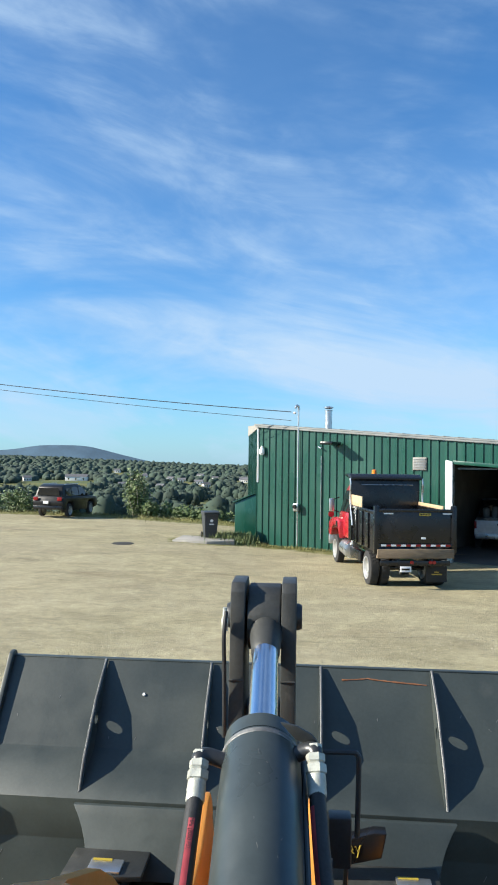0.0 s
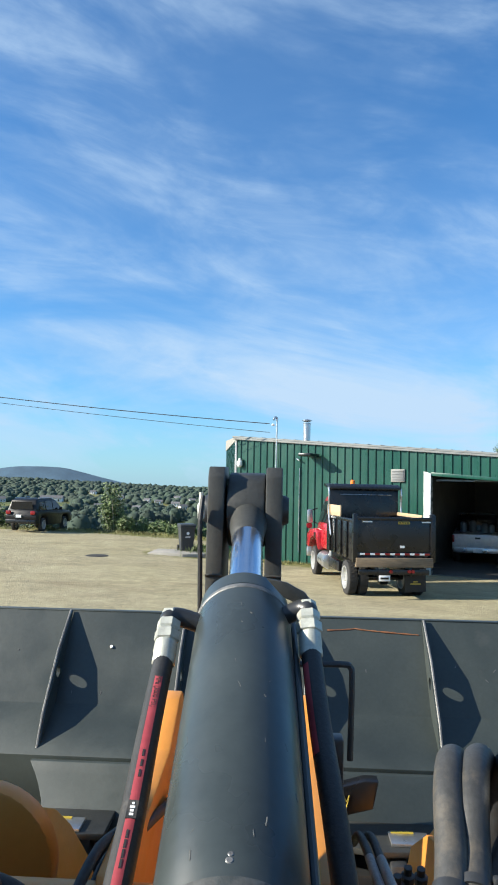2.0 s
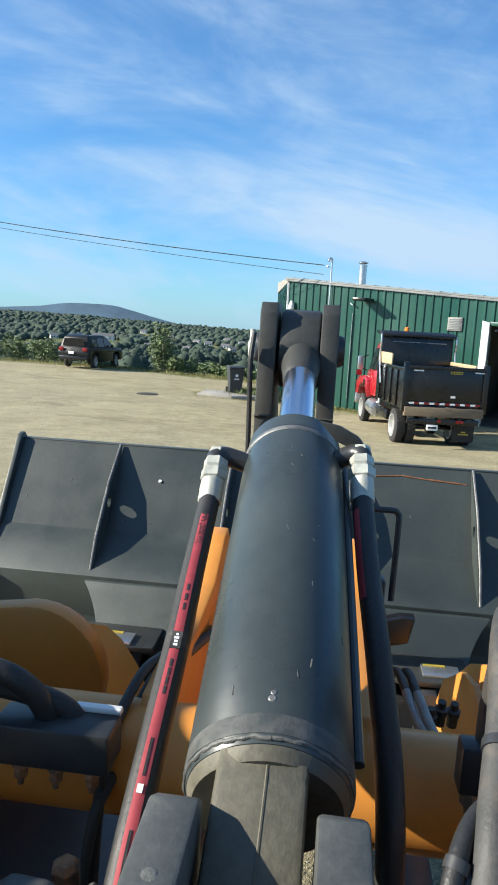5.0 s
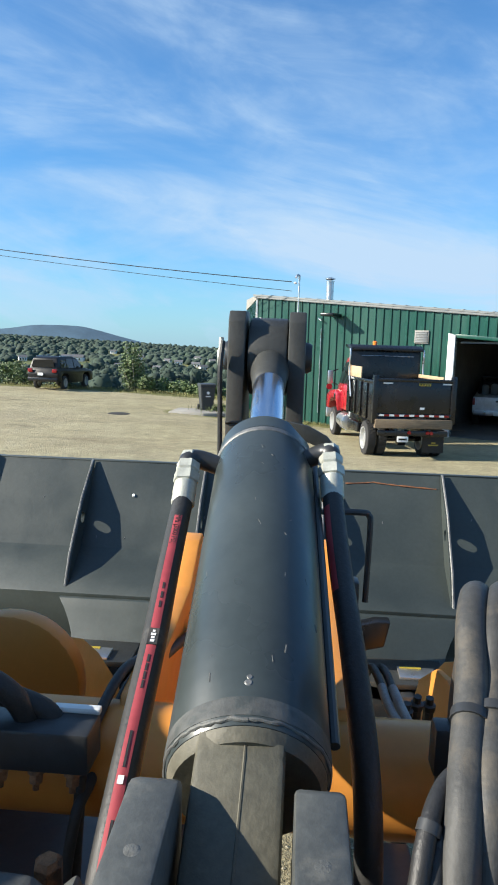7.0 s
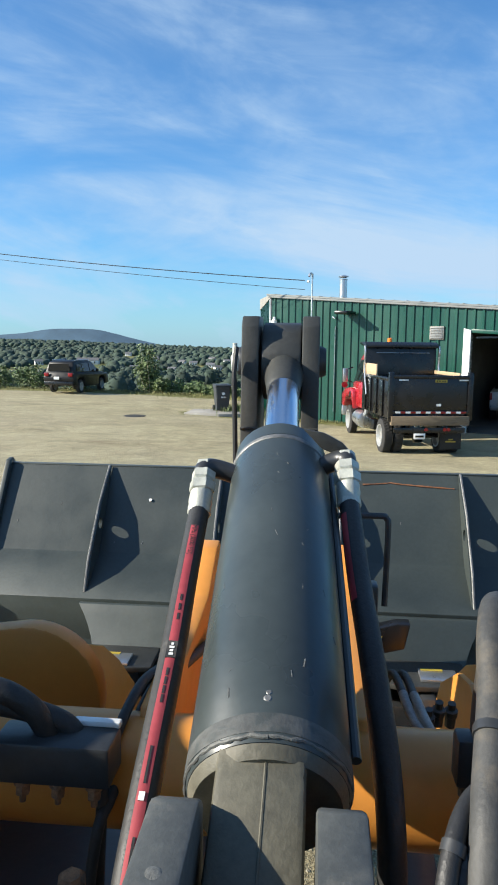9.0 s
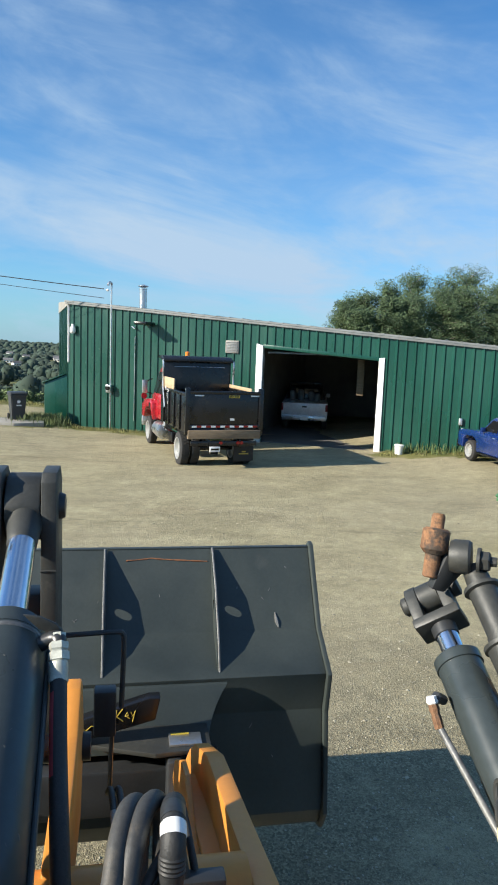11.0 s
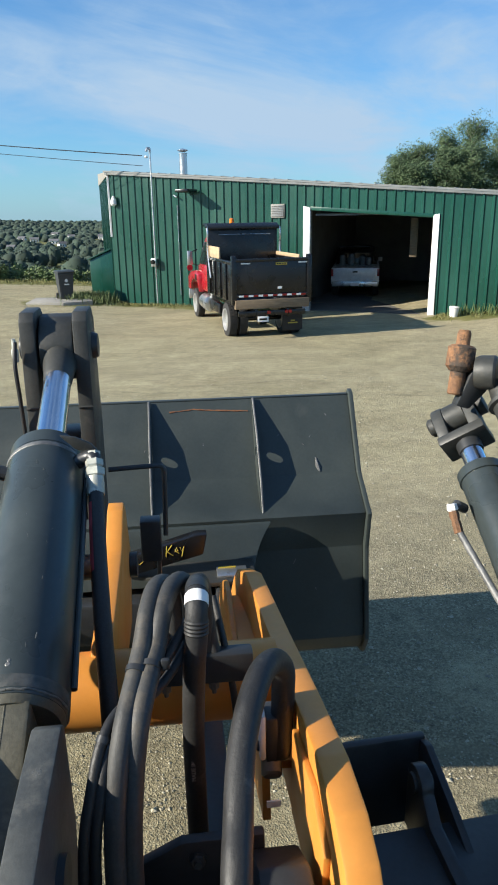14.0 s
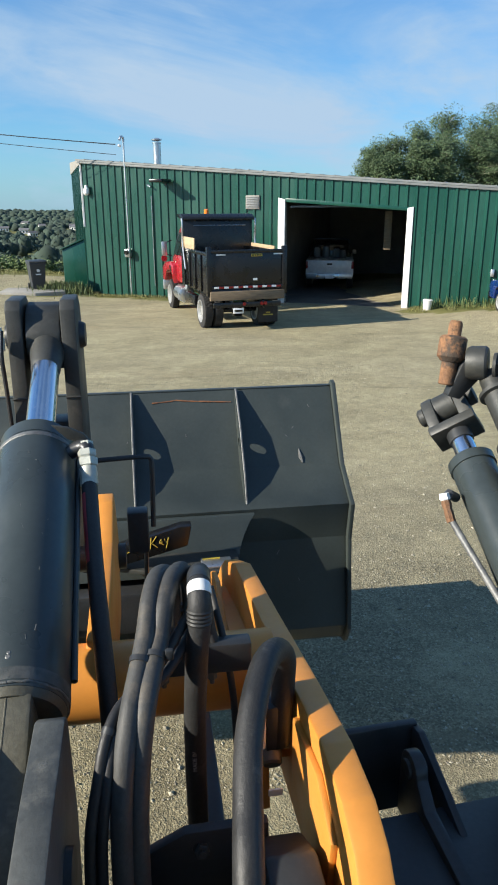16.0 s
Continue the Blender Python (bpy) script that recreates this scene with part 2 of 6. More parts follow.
    scratch=surface("orange_scuff", (0.22, 0.085, 0.035), 0.7, vary=0.4, scale=30, bump=0.1),
)


# ---- mesh helpers ----
def link(name, bm, material, parent=None, label="", sharp=32, smooth=True):
    me = bpy.data.meshes.new(name)
    bmesh.ops.recalc_face_normals(bm, faces=bm.faces[:])
    bm.to_mesh(me)
    bm.free()
    if smooth:
        me.polygons.foreach_set("use_smooth", [True] * len(me.polygons))
        me.set_sharp_from_angle(angle=radians(sharp))
    me.materials.append(M[material])
    ob = new(name, me)
    if parent is not None:
        ob.parent = parent
    if label:
        ob["label"] = label
    return ob


def part(name, bm, material, parent, label="", sharp=32):
    return link(name, bm, material, parent, label, sharp)


def base(name, m, label, category, group="", kind=""):
    ob = new(name)
    ob.empty_display_size = 0.2
    ob.matrix_world = m
    return tagged(ob, label, category, group, kind)


def joined(name, verts, faces, material, parent=None):
    me = bpy.data.meshes.new(name)
    me.from_pydata(verts, [], faces)
    me.materials.append(M[material])
    ob = new(name, me)
    if parent is not None:
        ob.parent = parent
    return ob


def box(x0, x1, y0, y1, z0, z1, bevel=0.0, bm=None, m=None):
    """A block with rounded edges, into bm or a new bmesh."""
    one = bmesh.new()
    bmesh.ops.create_cube(one, size=1)
    for v in one.verts:
        v.co = Vector(((x0 + x1) / 2 + v.co.x * (x1 - x0), (y0 + y1) / 2 + v.co.y * (y1 - y0), (z0 + z1) / 2 + v.co.z * (z1 - z0)))
    if bevel:
        bmesh.ops.bevel(one, geom=one.edges[:], offset=bevel, segments=2, affect="EDGES", profile=0.5)
    if m is not None:
        bmesh.ops.transform(one, matrix=m, verts=one.verts[:])
    return merge(bm, one)


def merge(bm, one):
    if bm is None:
        return one
    me = bpy.data.meshes.new("joint")
    one.to_mesh(me)
    one.free()
    bm.from_mesh(me)
    bpy.data.meshes.remove(me)
    return bm


def prism(points, a, b, axis="x", bevel=0.0, bm=None):
    """A plate: an outline of (y, z), (x, z) or (x, y), drawn out from a to b along the remaining axis."""
    place = {"x": lambda p, t: (t, p[0], p[1]), "y": lambda p, t: (p[0], t, p[1]), "z": lambda p, t: (p[0], p[1], t)}[axis]
    one = bmesh.new()
    lo = [one.verts.new(place(p, a)) for p in points]
    hi = [one.verts.new(place(p, b)) for p in points]
    k = len(points)
    one.faces.new(lo)
    one.faces.new(hi[::-1])
    for i in range(k):
        one.faces.new((lo[i], hi[i], hi[(i + 1) % k], lo[(i + 1) % k]))
    bmesh.ops.recalc_face_normals(one, faces=one.faces[:])
    if bevel:
        bmesh.ops.bevel(one, geom=one.edges[:], offset=bevel, segments=2, affect="EDGES", profile=0.5)
    return merge(bm, one)


def glide(points, steps=6):
    """Points on a smooth line through the given ones."""
    p = [Vector(q) for q in points]
    p = [2 * p[0] - p[1]] + p + [2 * p[-1] - p[-2]]
    out = []
    for i in range(1, len(p) - 2):
        for s in range(steps):
            t = s / steps
            a, b, c, d = p[i - 1:i + 3]
            out.append(0.5 * ((2 * b) + (c - a) * t + (2 * a - 5 * b + 4 * c - d) * t * t + (3 * b - a - 3 * c + d) * t ** 3))
    out.append(p[-2])
    return out


def tube(points, r, seg=14, bm=None, radii=None, caps=True):
    """A round bar along points."""
    one = bm if bm is not None else bmesh.new()
    pts = [Vector(q) for q in points]
    rings, side = [], None
    for i, q in enumerate(pts):
        way = (pts[min(i + 1, len(pts) - 1)] - pts[max(i - 1, 0)]).normalized()
        if side is None:
            side = way.orthogonal().normalized()
        side = (side - way * side.dot(way)).normalized()
        other = way.cross(side)
        rr = radii[i] if radii else r
        rings.append([one.verts.new(q + (side * math.cos(2 * math.pi * k / seg) + other * math.sin(2 * math.pi * k / seg)) * rr) for k in range(seg)])
    for a, b in zip(rings, rings[1:]):
        for k in range(seg):
            one.faces.new((a[k], a[(k + 1) % seg], b[(k + 1) % seg], b[k]))
    if caps:
        one.faces.new(rings[0][::-1])
        one.faces.new(rings[-1])
    return one


def turned(p0, p1, profile, seg=40, bm=None):
    """A turned body on the axis p0 to p1: profile rows of (share of the way in metres, radius)."""
    p0, p1 = Vector(p0), Vector(p1)
    way = (p1 - p0).normalized()
    pts = [p0 + way * d for d, _ in profile]
    one = bm if bm is not None else bmesh.new()
    side = way.orthogonal().normalized()
    other = way.cross(side)
    rings = [[one.verts.new(q + (side * math.cos(2 * math.pi * k / seg) + other * math.sin(2 * math.pi * k / seg)) * r) for k in range(seg)] for q, (_, r) in zip(pts, profile)]
    for a, b in zip(rings, rings[1:]):
        for k in range(seg):
            one.faces.new((a[k], a[(k + 1) % seg], b[(k + 1) % seg], b[k]))
    one.faces.new(rings[0][::-1])
    one.faces.new(rings[-1])
    return one


def hexbolt(p, way, r, h, bm=None):
    p, way = Vector(p), Vector(way).normalized()
    bm = turned(p, p + way, [(0, r * 1.25), (h * 0.25, r * 1.25)], 16, bm)
    bm = turned(p, p + way, [(h * 0.25, r), (h * 0.9, r), (h, r * 0.85)], 6, bm)
    return turned(p, p + way, [(h, r * 0.5), (h * 1.5, r * 0.45)], 10, bm)


# ---- ground ----
def smooth(v, a, b):
    t = min(1.0, max(0.0, (v - a) / (b - a)))
    return t * t * (3 - 2 * t)


def brink(x):
    """Where the yard ends and the land falls away."""
    return 36.2 - 0.16 * (x + 5) + 0.5 * math.sin(x * 0.35)


def ground_z(x, y):
    z = 0.28 * (1 - math.exp(-max(0.0, -x - 1.5) / 3.0)) * smooth(y, 14, 26)
    d = y - brink(min(x, 20))
    left = 1 - smooth(x, -1, 16)
    if d > 0:
        z += left * (-18 * (1 - math.exp(-d / 110)) - 2 * smooth(d, 250, 1500) - 45 * smooth(d, 1500, 3200) - 0.3 * smooth(d, 0, 3))
        if d > 60:
            z += left * smooth(d, 450, 1250) * (5 + 15 * smooth(-x / y, 0.08, 0.48))
            z += left * 3.0 * noise.noise(Vector((x * 0.006, y * 0.006, 0)))
    z += 2.5 * smooth(y, 33, 46) * smooth(x, 4, 15)
    z += 0.22 * smooth(x, 8, 11.5) * smooth(y, 12, 18)
    if abs(x) < 40 and -20 < y < 36:
        z += 0.035 * noise.noise(Vector((x * 0.25, y * 0.35, 3))) * smooth(math.hypot(x - 1, y), 3, 9)
        z += 0.014 * noise.noise(Vector((x * 0.5, y * 1.6, 7)))
    return z


def grass_share(x, y):
    """How much grass covers a place: none on the yard, some at its edges, all beyond."""
    g = smooth(y - brink(x), -3.2, -0.3) if x < 3 else smooth(y, 28, 31)
    s, w = (x + 1.76) * 0.868 - (y - 28.06) * 0.4966, -(x + 1.76) * 0.4966 - (y - 28.06) * 0.868
    wob = 0.6 * noise.noise(Vector((x * 0.7, y * 0.7, 5)))
    if -1.8 < s < 7.0:
        g = max(g, smooth(1.3 + wob - w, 0.0, 0.9) * (1.0 if s < 1.2 else 0.8))
    if s > 12.4:
        g = max(g, smooth(1.5 + wob - w, 0.0, 0.8))
    if s < 0.5:
        g = max(g, 0.9 * smooth(2.2 - math.hypot(x + 3.6, (y - 27.6) * 1.2) + wob, 0, 0.8))
    return g


def make_ground():
    xs = [9.0 * math.sinh(k) for k in np.linspace(-6.6, 6.6, 231)]
    ys = [-60, -40, -25, -15, -8, -3] + [0.0 + 15.0 * math.sinh(k) for k in np.linspace(0.0, 6.2, 330)]
    verts = [(x, y, ground_z(x, y)) for y in ys for x in xs]
    w = len(xs)
    faces = [(j * w + i, j * w + i + 1, (j + 1) * w + i + 1, (j + 1) * w + i) for j in range(len(ys) - 1) for i in range(w - 1)]
    me = bpy.data.meshes.new("ground")
    me.from_pydata(verts, [], faces)
    me.polygons.foreach_set("use_smooth", [True] * len(me.polygons))
    at = me.attributes.new("grass", "FLOAT", "POINT")
    at.data.foreach_set("value", [grass_share(x, y) for y in ys for x in xs])
    m = bpy.data.materials.new("gravel_yard")
    m.use_nodes = True
    nt = m.node_tree
    p = nt.nodes["Principled BSDF"]
    n = lambda kind: nt.nodes.new(kind)
    co = n("ShaderNodeNewGeometry").outputs["Position"]

    def tex(scale, detail=5, rough=0.6, stretch=None, bend=0.0):
        src = co
        if stretch:
            mp = n("ShaderNodeMapping")
            mp.inputs["Scale"].default_value, mp.inputs["Rotation"].default_value = stretch, (0, 0, radians(-6))
            nt.links.new(co, mp.inputs[0])
            src = mp.outputs[0]
        t = n("ShaderNodeTexNoise")
        t.inputs["Scale"].default_value, t.inputs["Detail"].default_value, t.inputs["Roughness"].default_value, t.inputs["Distortion"].default_value = scale, detail, rough, bend
        nt.links.new(src, t.inputs["Vector"])
        return t.outputs["Fac"]

    def rng(v, a, b, lo=0.0, hi=1.0):
        r = n("ShaderNodeMapRange")
        for key, val in zip(("From Min", "From Max", "To Min", "To Max"), (a, b, lo, hi)):
            r.inputs[key].default_value = val
        nt.links.new(v, r.inputs["Value"])
        return r.outputs[0]

    def mixed(f, a, b, blend="MIX"):
        x = n("ShaderNodeMix")
        x.data_type, x.blend_type = "RGBA", blend
        for key, v in (("Factor", f), ("A", a), ("B", b)):
            if isinstance(v, (int, float)):
                x.inputs[key].default_value = v
            elif isinstance(v, tuple):
                x.inputs[key].default_value = (*v, 1)
            else:
                nt.links.new(v, x.inputs[key])
        return x.outputs["Result"]

    def grey(v):
        c = n("ShaderNodeCombineColor")
        for i in range(3):
            nt.links.new(v, c.inputs[i])
        return c.outputs[0]

    # packed sand with wheel tracks drawn out across the yard, loose gravel between them
    tracks = tex(0.55, 8, 0.68, (0.7, 1.1, 1), 1.1)
    sand = mixed(rng(tracks, 0.36, 0.64), (0.280, 0.246, 0.147), (0.392, 0.345, 0.212))
    sand = mixed(rng(tex(0.16, 4), 0.42, 0.66, 0, 0.6), sand, (0.34, 0.295, 0.195))
    vor = n("ShaderNodeTexVoronoi")
    vor.inputs["Scale"].default_value = 105
    nt.links.new(co, vor.inputs["Vector"])
    vor2 = n("ShaderNodeTexVoronoi")
    vor2.inputs["Scale"].default_value = 62
    nt.links.new(co, vor2.inputs["Vector"])
    bw = n("ShaderNodeRGBToBW")
    nt.links.new(vor.outputs["Color"], bw.inputs[0])
    sand = mixed(1.0, sand, grey(rng(bw.outputs[0], 0.1, 0.9, 0.80, 1.24)), "MULTIPLY")
    sand = mixed(1.0, sand, grey(rng(tex(1.6, 10, 0.80, (0.75, 1.2, 1), 0.5), 0.3, 0.7, 0.74, 1.2)), "MULTIPLY")
    sand = mixed(1.0, sand, grey(rng(tex(7.0, 8, 0.8), 0.32, 0.68, 0.80, 1.18)), "MULTIPLY")
    # a belt of loose grey gravel where the machine stands and turns, darkened to deepen its shadow
    sep = n("ShaderNodeSeparateXYZ")
    nt.links.new(co, sep.inputs[0])
    belt = n("ShaderNodeMath")
    belt.operation = "MULTIPLY"
    nt.links.new(rng(sep.outputs["Y"], 5.0, 9.0, 1.0, 0.0), belt.inputs[0])
    nt.links.new(rng(tex(0.9, 7, 0.7), 0.34, 0.56, 0.25, 1.0), belt.inputs[1])
    bw2 = n("ShaderNodeRGBToBW")
    nt.links.new(vor2.outputs["Color"], bw2.inputs[0])
    loose = mixed(rng(bw2.outputs[0], 0.2, 0.8), (0.115, 0.100, 0.066), (0.295, 0.260, 0.168))
    loose = mixed(1.0, loose, grey(rng(bw.outputs[0], 0.1, 0.9, 0.74, 1.24)), "MULTIPLY")
    loose = mixed(1.0, loose, grey(rng(tex(5.0, 6, 0.7), 0.3, 0.7, 0.72, 1.2)), "MULTIPLY")
    sand = mixed(rng(belt.outputs[0], 0.05, 0.9, 0, 0.8), sand, loose)
    ruts = rng(tex(0.9, 9, 0.7, (0.38, 1.2, 1), 1.4), 0.57, 0.67, 0, 0.6)
    sand = mixed(ruts, sand, (0.19, 0.165, 0.105))
    damp = rng(tex(0.35, 9, 0.68, (0.35, 1.2, 1), 0.8), 0.57, 0.68, 0, 0.6)
    sand = mixed(damp, sand, (0.20, 0.155, 0.095))
    turf = mixed(rng(tex(0.8, 6), 0.35, 0.65), (0.105, 0.115, 0.03), (0.21, 0.19, 0.07))
    turf = mixed(rng(tex(0.012, 3), 0.45, 0.6, 0, 0.75), turf, (0.06, 0.095, 0.035))
    at = n("ShaderNodeAttribute")
    at.attribute_name = "grass"
    edge = n("ShaderNodeMath")
    edge.operation = "ADD"
    nt.links.new(at.outputs["Fac"], edge.inputs[0])
    nt.links.new(rng(tex(3.5, 6, 0.7), 0.2, 0.8, -0.35, 0.35), edge.inputs[1])
    col = mixed(rng(edge.outputs[0], 0.35, 0.6), sand, turf)
    nt.links.new(col, p.inputs["Base Color"])
    p.inputs["Roughness"].default_value = 0.92
    p.inputs["Specular IOR Level"].default_value = 0.25
    b1, b2 = n("ShaderNodeBump"), n("ShaderNodeBump")
    b1.inputs["Strength"].default_value, b1.inputs["Distance"].default_value = 0.6, 0.05
    nt.links.new(tex(1.8, 8, 0.7, (0.8, 1.2, 1)), b1.inputs["Height"])
    b2.inputs["Strength"].default_value, b2.inputs["Distance"].default_value = 0.55, 0.010
    add = n("ShaderNodeMath")
    nt.links.new(vor.outputs["Distance"], add.inputs[0])
    nt.links.new(vor2.outputs["Distance"], add.inputs[1])
    nt.links.new(add.outputs[0], b2.inputs["Height"])
    nt.links.new(b1.outputs[0], b2.inputs["Normal"])
    nt.links.new(b2.outputs[0], p.inputs["Normal"])
    me.materials.append(m)
    return tagged(new("ground", me), "packed sandy gravel yard with grassy edges and falling land", "ground", kind="structure")


ground = make_ground()

# ---- green metal garage: s runs along its front, d into it, z up ----
GARAGE = pose(-1.76, 28.06, 0, 0, 0, -29.77)
LONG, DEEP = 23.0, 10.0
garage = base("garage_building", GARAGE, "long green ribbed metal garage with one open bay and sloping roofline", "garage")


def eave(s):
    return 4.80 - 0.073 * s


def front_piece(s0, s1, low, high):
    """A stretch of the front wall between two heights, each a function of s."""
    return prism([(s0, low(s0)), (s1, low(s1)), (s1, high(s1)), (s0, high(s0))], 0.0, 0.16, "y")


DOOR_L, DOOR_R = 8.05, 12.15
head = lambda s: 3.42 - 0.068 * (s - DOOR_L)
foot = lambda s: -0.35
walls = [("front_wall", front_piece(0, DOOR_L, foot, eave)), ("front_wall", front_piece(DOOR_R, LONG, foot, eave)), ("lintel_wall", front_piece(DOOR_L, DOOR_R, head, eave)),
         ("side_wall", prism([(0.16, -0.35), (DEEP, -0.35), (DEEP, 4.3), (0.16, eave(0))], 0.9, 1.06, "x")),
         ("side_wall", prism([(0.16, -0.35), (DEEP, -0.35), (DEEP, 2.6), (0.16, eave(LONG))], LONG - 0.16, LONG, "x")),
         ("back_wall", prism([(0.16, -0.35), (LONG - 0.16, -0.35), (LONG - 0.16, 2.6), (0.9, 4.2)], DEEP, DEEP + 0.16, "y"))]
for nm, bm in walls:
    part(nm, bm, "green", garage)
roof = prism([(-0.12, -0.14), (DEEP + 0.3, -0.72), (DEEP + 0.3, -0.66), (-0.12, -0.08)], -0.14, LONG + 0.14, "x")
for v in roof.verts:
    v.co.z += eave(v.co.x) + 0.16
part("roof", roof, "roofing", garage, "grey metal roof sheet")
fascia = prism([(-0.10, eave(-0.10) - 0.06), (LONG + 0.1, eave(LONG + 0.1) - 0.06), (LONG + 0.1, eave(LONG + 0.1) + 0.06), (-0.10, eave(-0.10) + 0.06)], -0.10, -0.045, "y", 0.008)
part("fascia", fascia, "roofing", garage, "pale metal eave flashing")
# a bead of roof sheet ends along the eave
for k in range(46):
    s = 0.25 + k * 0.5
    part("roof_rib", box(s - 0.03, s + 0.03, -0.13, 1.2, eave(s) + 0.06, eave(s) + 0.095, 0.006), "roofing", garage)
k = 0
s = 0.20
while s < LONG - 0.1:
    inside = DOOR_L - 0.18 < s < DOOR_R + 0.2
    low = head(s) + 0.02 if inside else -0.2
    bm = prism([(s - 0.055, -0.002), (s - 0.028, -0.042), (s + 0.028, -0.042), (s + 0.055, -0.002)], low, eave(s) - 0.06, "z")
    part("rib", bm, "green", garage)
    s += 0.305
# the left side wall runs back at an obtuse angle
SIDE = Vector((-0.60, 0.80))


def side_block(t0, t1, z0, z1a, z1b, thick, out=0.0):
    """A stretch of the left wall from t0 to t1 metres back, with its outer face moved out."""
    nrm = Vector((-0.80, -0.60))
    a0, a1 = SIDE * t0 + nrm * out, SIDE * t1 + nrm * out
    b0, b1 = a0 - nrm * thick, a1 - nrm * thick
    one = bmesh.new()
    low = [one.verts.new((q.x, q.y, z0)) for q in (a0, a1, b1, b0)]
    high = [one.verts.new((q.x, q.y, z)) for q, z in ((a0, z1a), (a1, z1b), (b1, z1b), (b0, z1a))]
    one.faces.new(low[::-1])
    one.faces.new(high)
    for i in range(4):
        one.faces.new((low[i], low[(i + 1) % 4], high[(i + 1) % 4], high[i]))
    return one


part("side_wall", side_block(0.02, 9.5, -0.3, eave(0) - 0.02, 5.1, 0.15), "green", garage)
for k in range(28):
    t = 0.45 + k * 0.32
    part("rib", side_block(t - 0.04, t + 0.04, -0.25, eave(0) - 0.1 + 0.03 * t, eave(0) - 0.1 + 0.03 * t, 0.05, 0.04), "green", garage)
part("corner_trim", side_block(-0.04, 0.16, 2.5, eave(0) - 0.05, eave(0) - 0.05, 0.06, 0.05), "white", garage, "white corner flashing")
part("rake_trim", side_block(-0.1, 9.5, eave(0) - 0.10, eave(0) + 0.05, 5.25, 0.06, 0.06), "concrete", garage, "pale weathered rake board")
part("door_jamb", prism([(DOOR_L - 0.24, -0.1), (DOOR_L, -0.1), (DOOR_L, head(DOOR_L) + 0.02), (DOOR_L - 0.24, head(DOOR_L) + 0.08)], -0.09, 0.17, "y", 0.01), "white", garage, "white door jamb")
part("door_jamb", prism([(DOOR_R, -0.1), (DOOR_R + 0.21, -0.1), (DOOR_R + 0.19, head(DOOR_R) + 0.06), (DOOR_R, head(DOOR_R) + 0.02)], -0.09, 0.17, "y", 0.01), "white", garage, "white door jamb")
part("door_header", prism([(DOOR_L, head(DOOR_L) - 0.06), (DOOR_R, head(DOOR_R) - 0.06), (DOOR_R, head(DOOR_R) + 0.06), (DOOR_L, head(DOOR_L) + 0.06)], -0.05, -0.004, "y", 0.005), "green", garage)
# inside of the bay, floor and walls in one dark tone
part("bay_floor", box(0.2, LONG - 0.2, 0.1, DEEP, -0.3, 0.012), "dark", garage, "dark concrete floor")
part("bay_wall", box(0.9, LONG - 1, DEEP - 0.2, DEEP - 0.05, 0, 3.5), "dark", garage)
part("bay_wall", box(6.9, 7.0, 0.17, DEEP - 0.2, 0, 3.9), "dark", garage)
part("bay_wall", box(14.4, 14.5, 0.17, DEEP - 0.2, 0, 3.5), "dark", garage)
part("door_track", tube([(DOOR_L + 0.1, 0.3, 3.2), (DOOR_L + 0.1, 5, 3.3)], 0.03, 8), "galv", garage)
part("overhead_door", prism([(0.3, 3.18), (3.8, 3.30), (3.8, 3.36), (0.3, 3.24)], DOOR_L + 0.1, DOOR_R - 0.1, "x"), "roofing", garage, "raised sectional door")
part("wall_panel", box(11.05, 11.30, 2.04, 2.08, 1.75, 3.05, 0.005), "oldwood", garage, "pale board on the bay wall")
# things on the front
part("vent_frame", box(6.62, 7.12, -0.075, -0.0, 3.13, 3.58, 0.01), "concrete", garage)
for k in range(7):
    z = 3.17 + k * 0.055
    part("louvre", box(6.65, 7.09, -0.095, -0.06, z, z + 0.04, 0.004), "roofing", garage)
part("service_mast", tube([(1.93, -0.09, -0.1), (1.93, -0.09, 5.42)], 0.032, 12), "galv", garage, "galvanised service mast")
part("mast_head", tube(glide([(1.93, -0.09, 5.40), (1.93, -0.10, 5.55), (1.90, -0.2, 5.56), (1.88, -0.26, 5.46)], 4), 0.045, 10), "galv", garage)
part("meter_box", box(1.80, 2.02, -0.24, -0.05, 1.42, 1.72, 0.02), "galv", garage, "grey electricity meter box")
part("meter", turned((1.91, -0.23, 1.6), (1.91, -0.4, 1.6), [(0, 0.085), (0.07, 0.085), (0.1, 0.07)], 20), "glass", garage)
part("insulator", turned((1.86, -0.14, 5.28), (1.6, -0.3, 5.28), [(0, 0.03), (0.06, 0.05), (0.12, 0.03)], 10), "white", garage)
part("wall_lamp", turned((0.25, -0.12, 3.98), (0.25, -0.14, 3.5), [(0, 0.05), (0.08, 0.06), (0.14, 0.11), (0.3, 0.115), (0.36, 0.06)], 16), "white", garage, "white outdoor wall lamp")
part("floodlight", box(3.30, 3.82, -0.85, -0.10, 4.02, 4.13, 0.03, m=pose(0, 0, 0, 0, 0, 0)), "truckblack", garage, "dark floodlight on the wall")
part("floodlight_arm", tube([(3.55, 0, 3.98), (3.55, -0.5, 4.04)], 0.03, 8), "galv", garage)
part("wall_hook", tube(glide([(2.86, 0, 3.92), (2.86, -0.12, 3.95), (2.98, -0.14, 3.88)], 4), 0.03, 8), "galv", garage)
part("outlet", box(14.85, 14.97, -0.1, 0, 1.12, 1.35, 0.02), "galv", garage)
part("conduit", tube([(2.95, -0.06, 0.4), (2.95, -0.06, 3.6)], 0.014, 8), "galv", garage)
part("stove_pipe", turned((2.0, 2.28, 4.2), (2.0, 2.28, 6), [(0, 0.15), (1.32, 0.15), (1.33, 0.17), (1.36, 0.17)], 24), "galv", garage, "galvanised stove pipe")
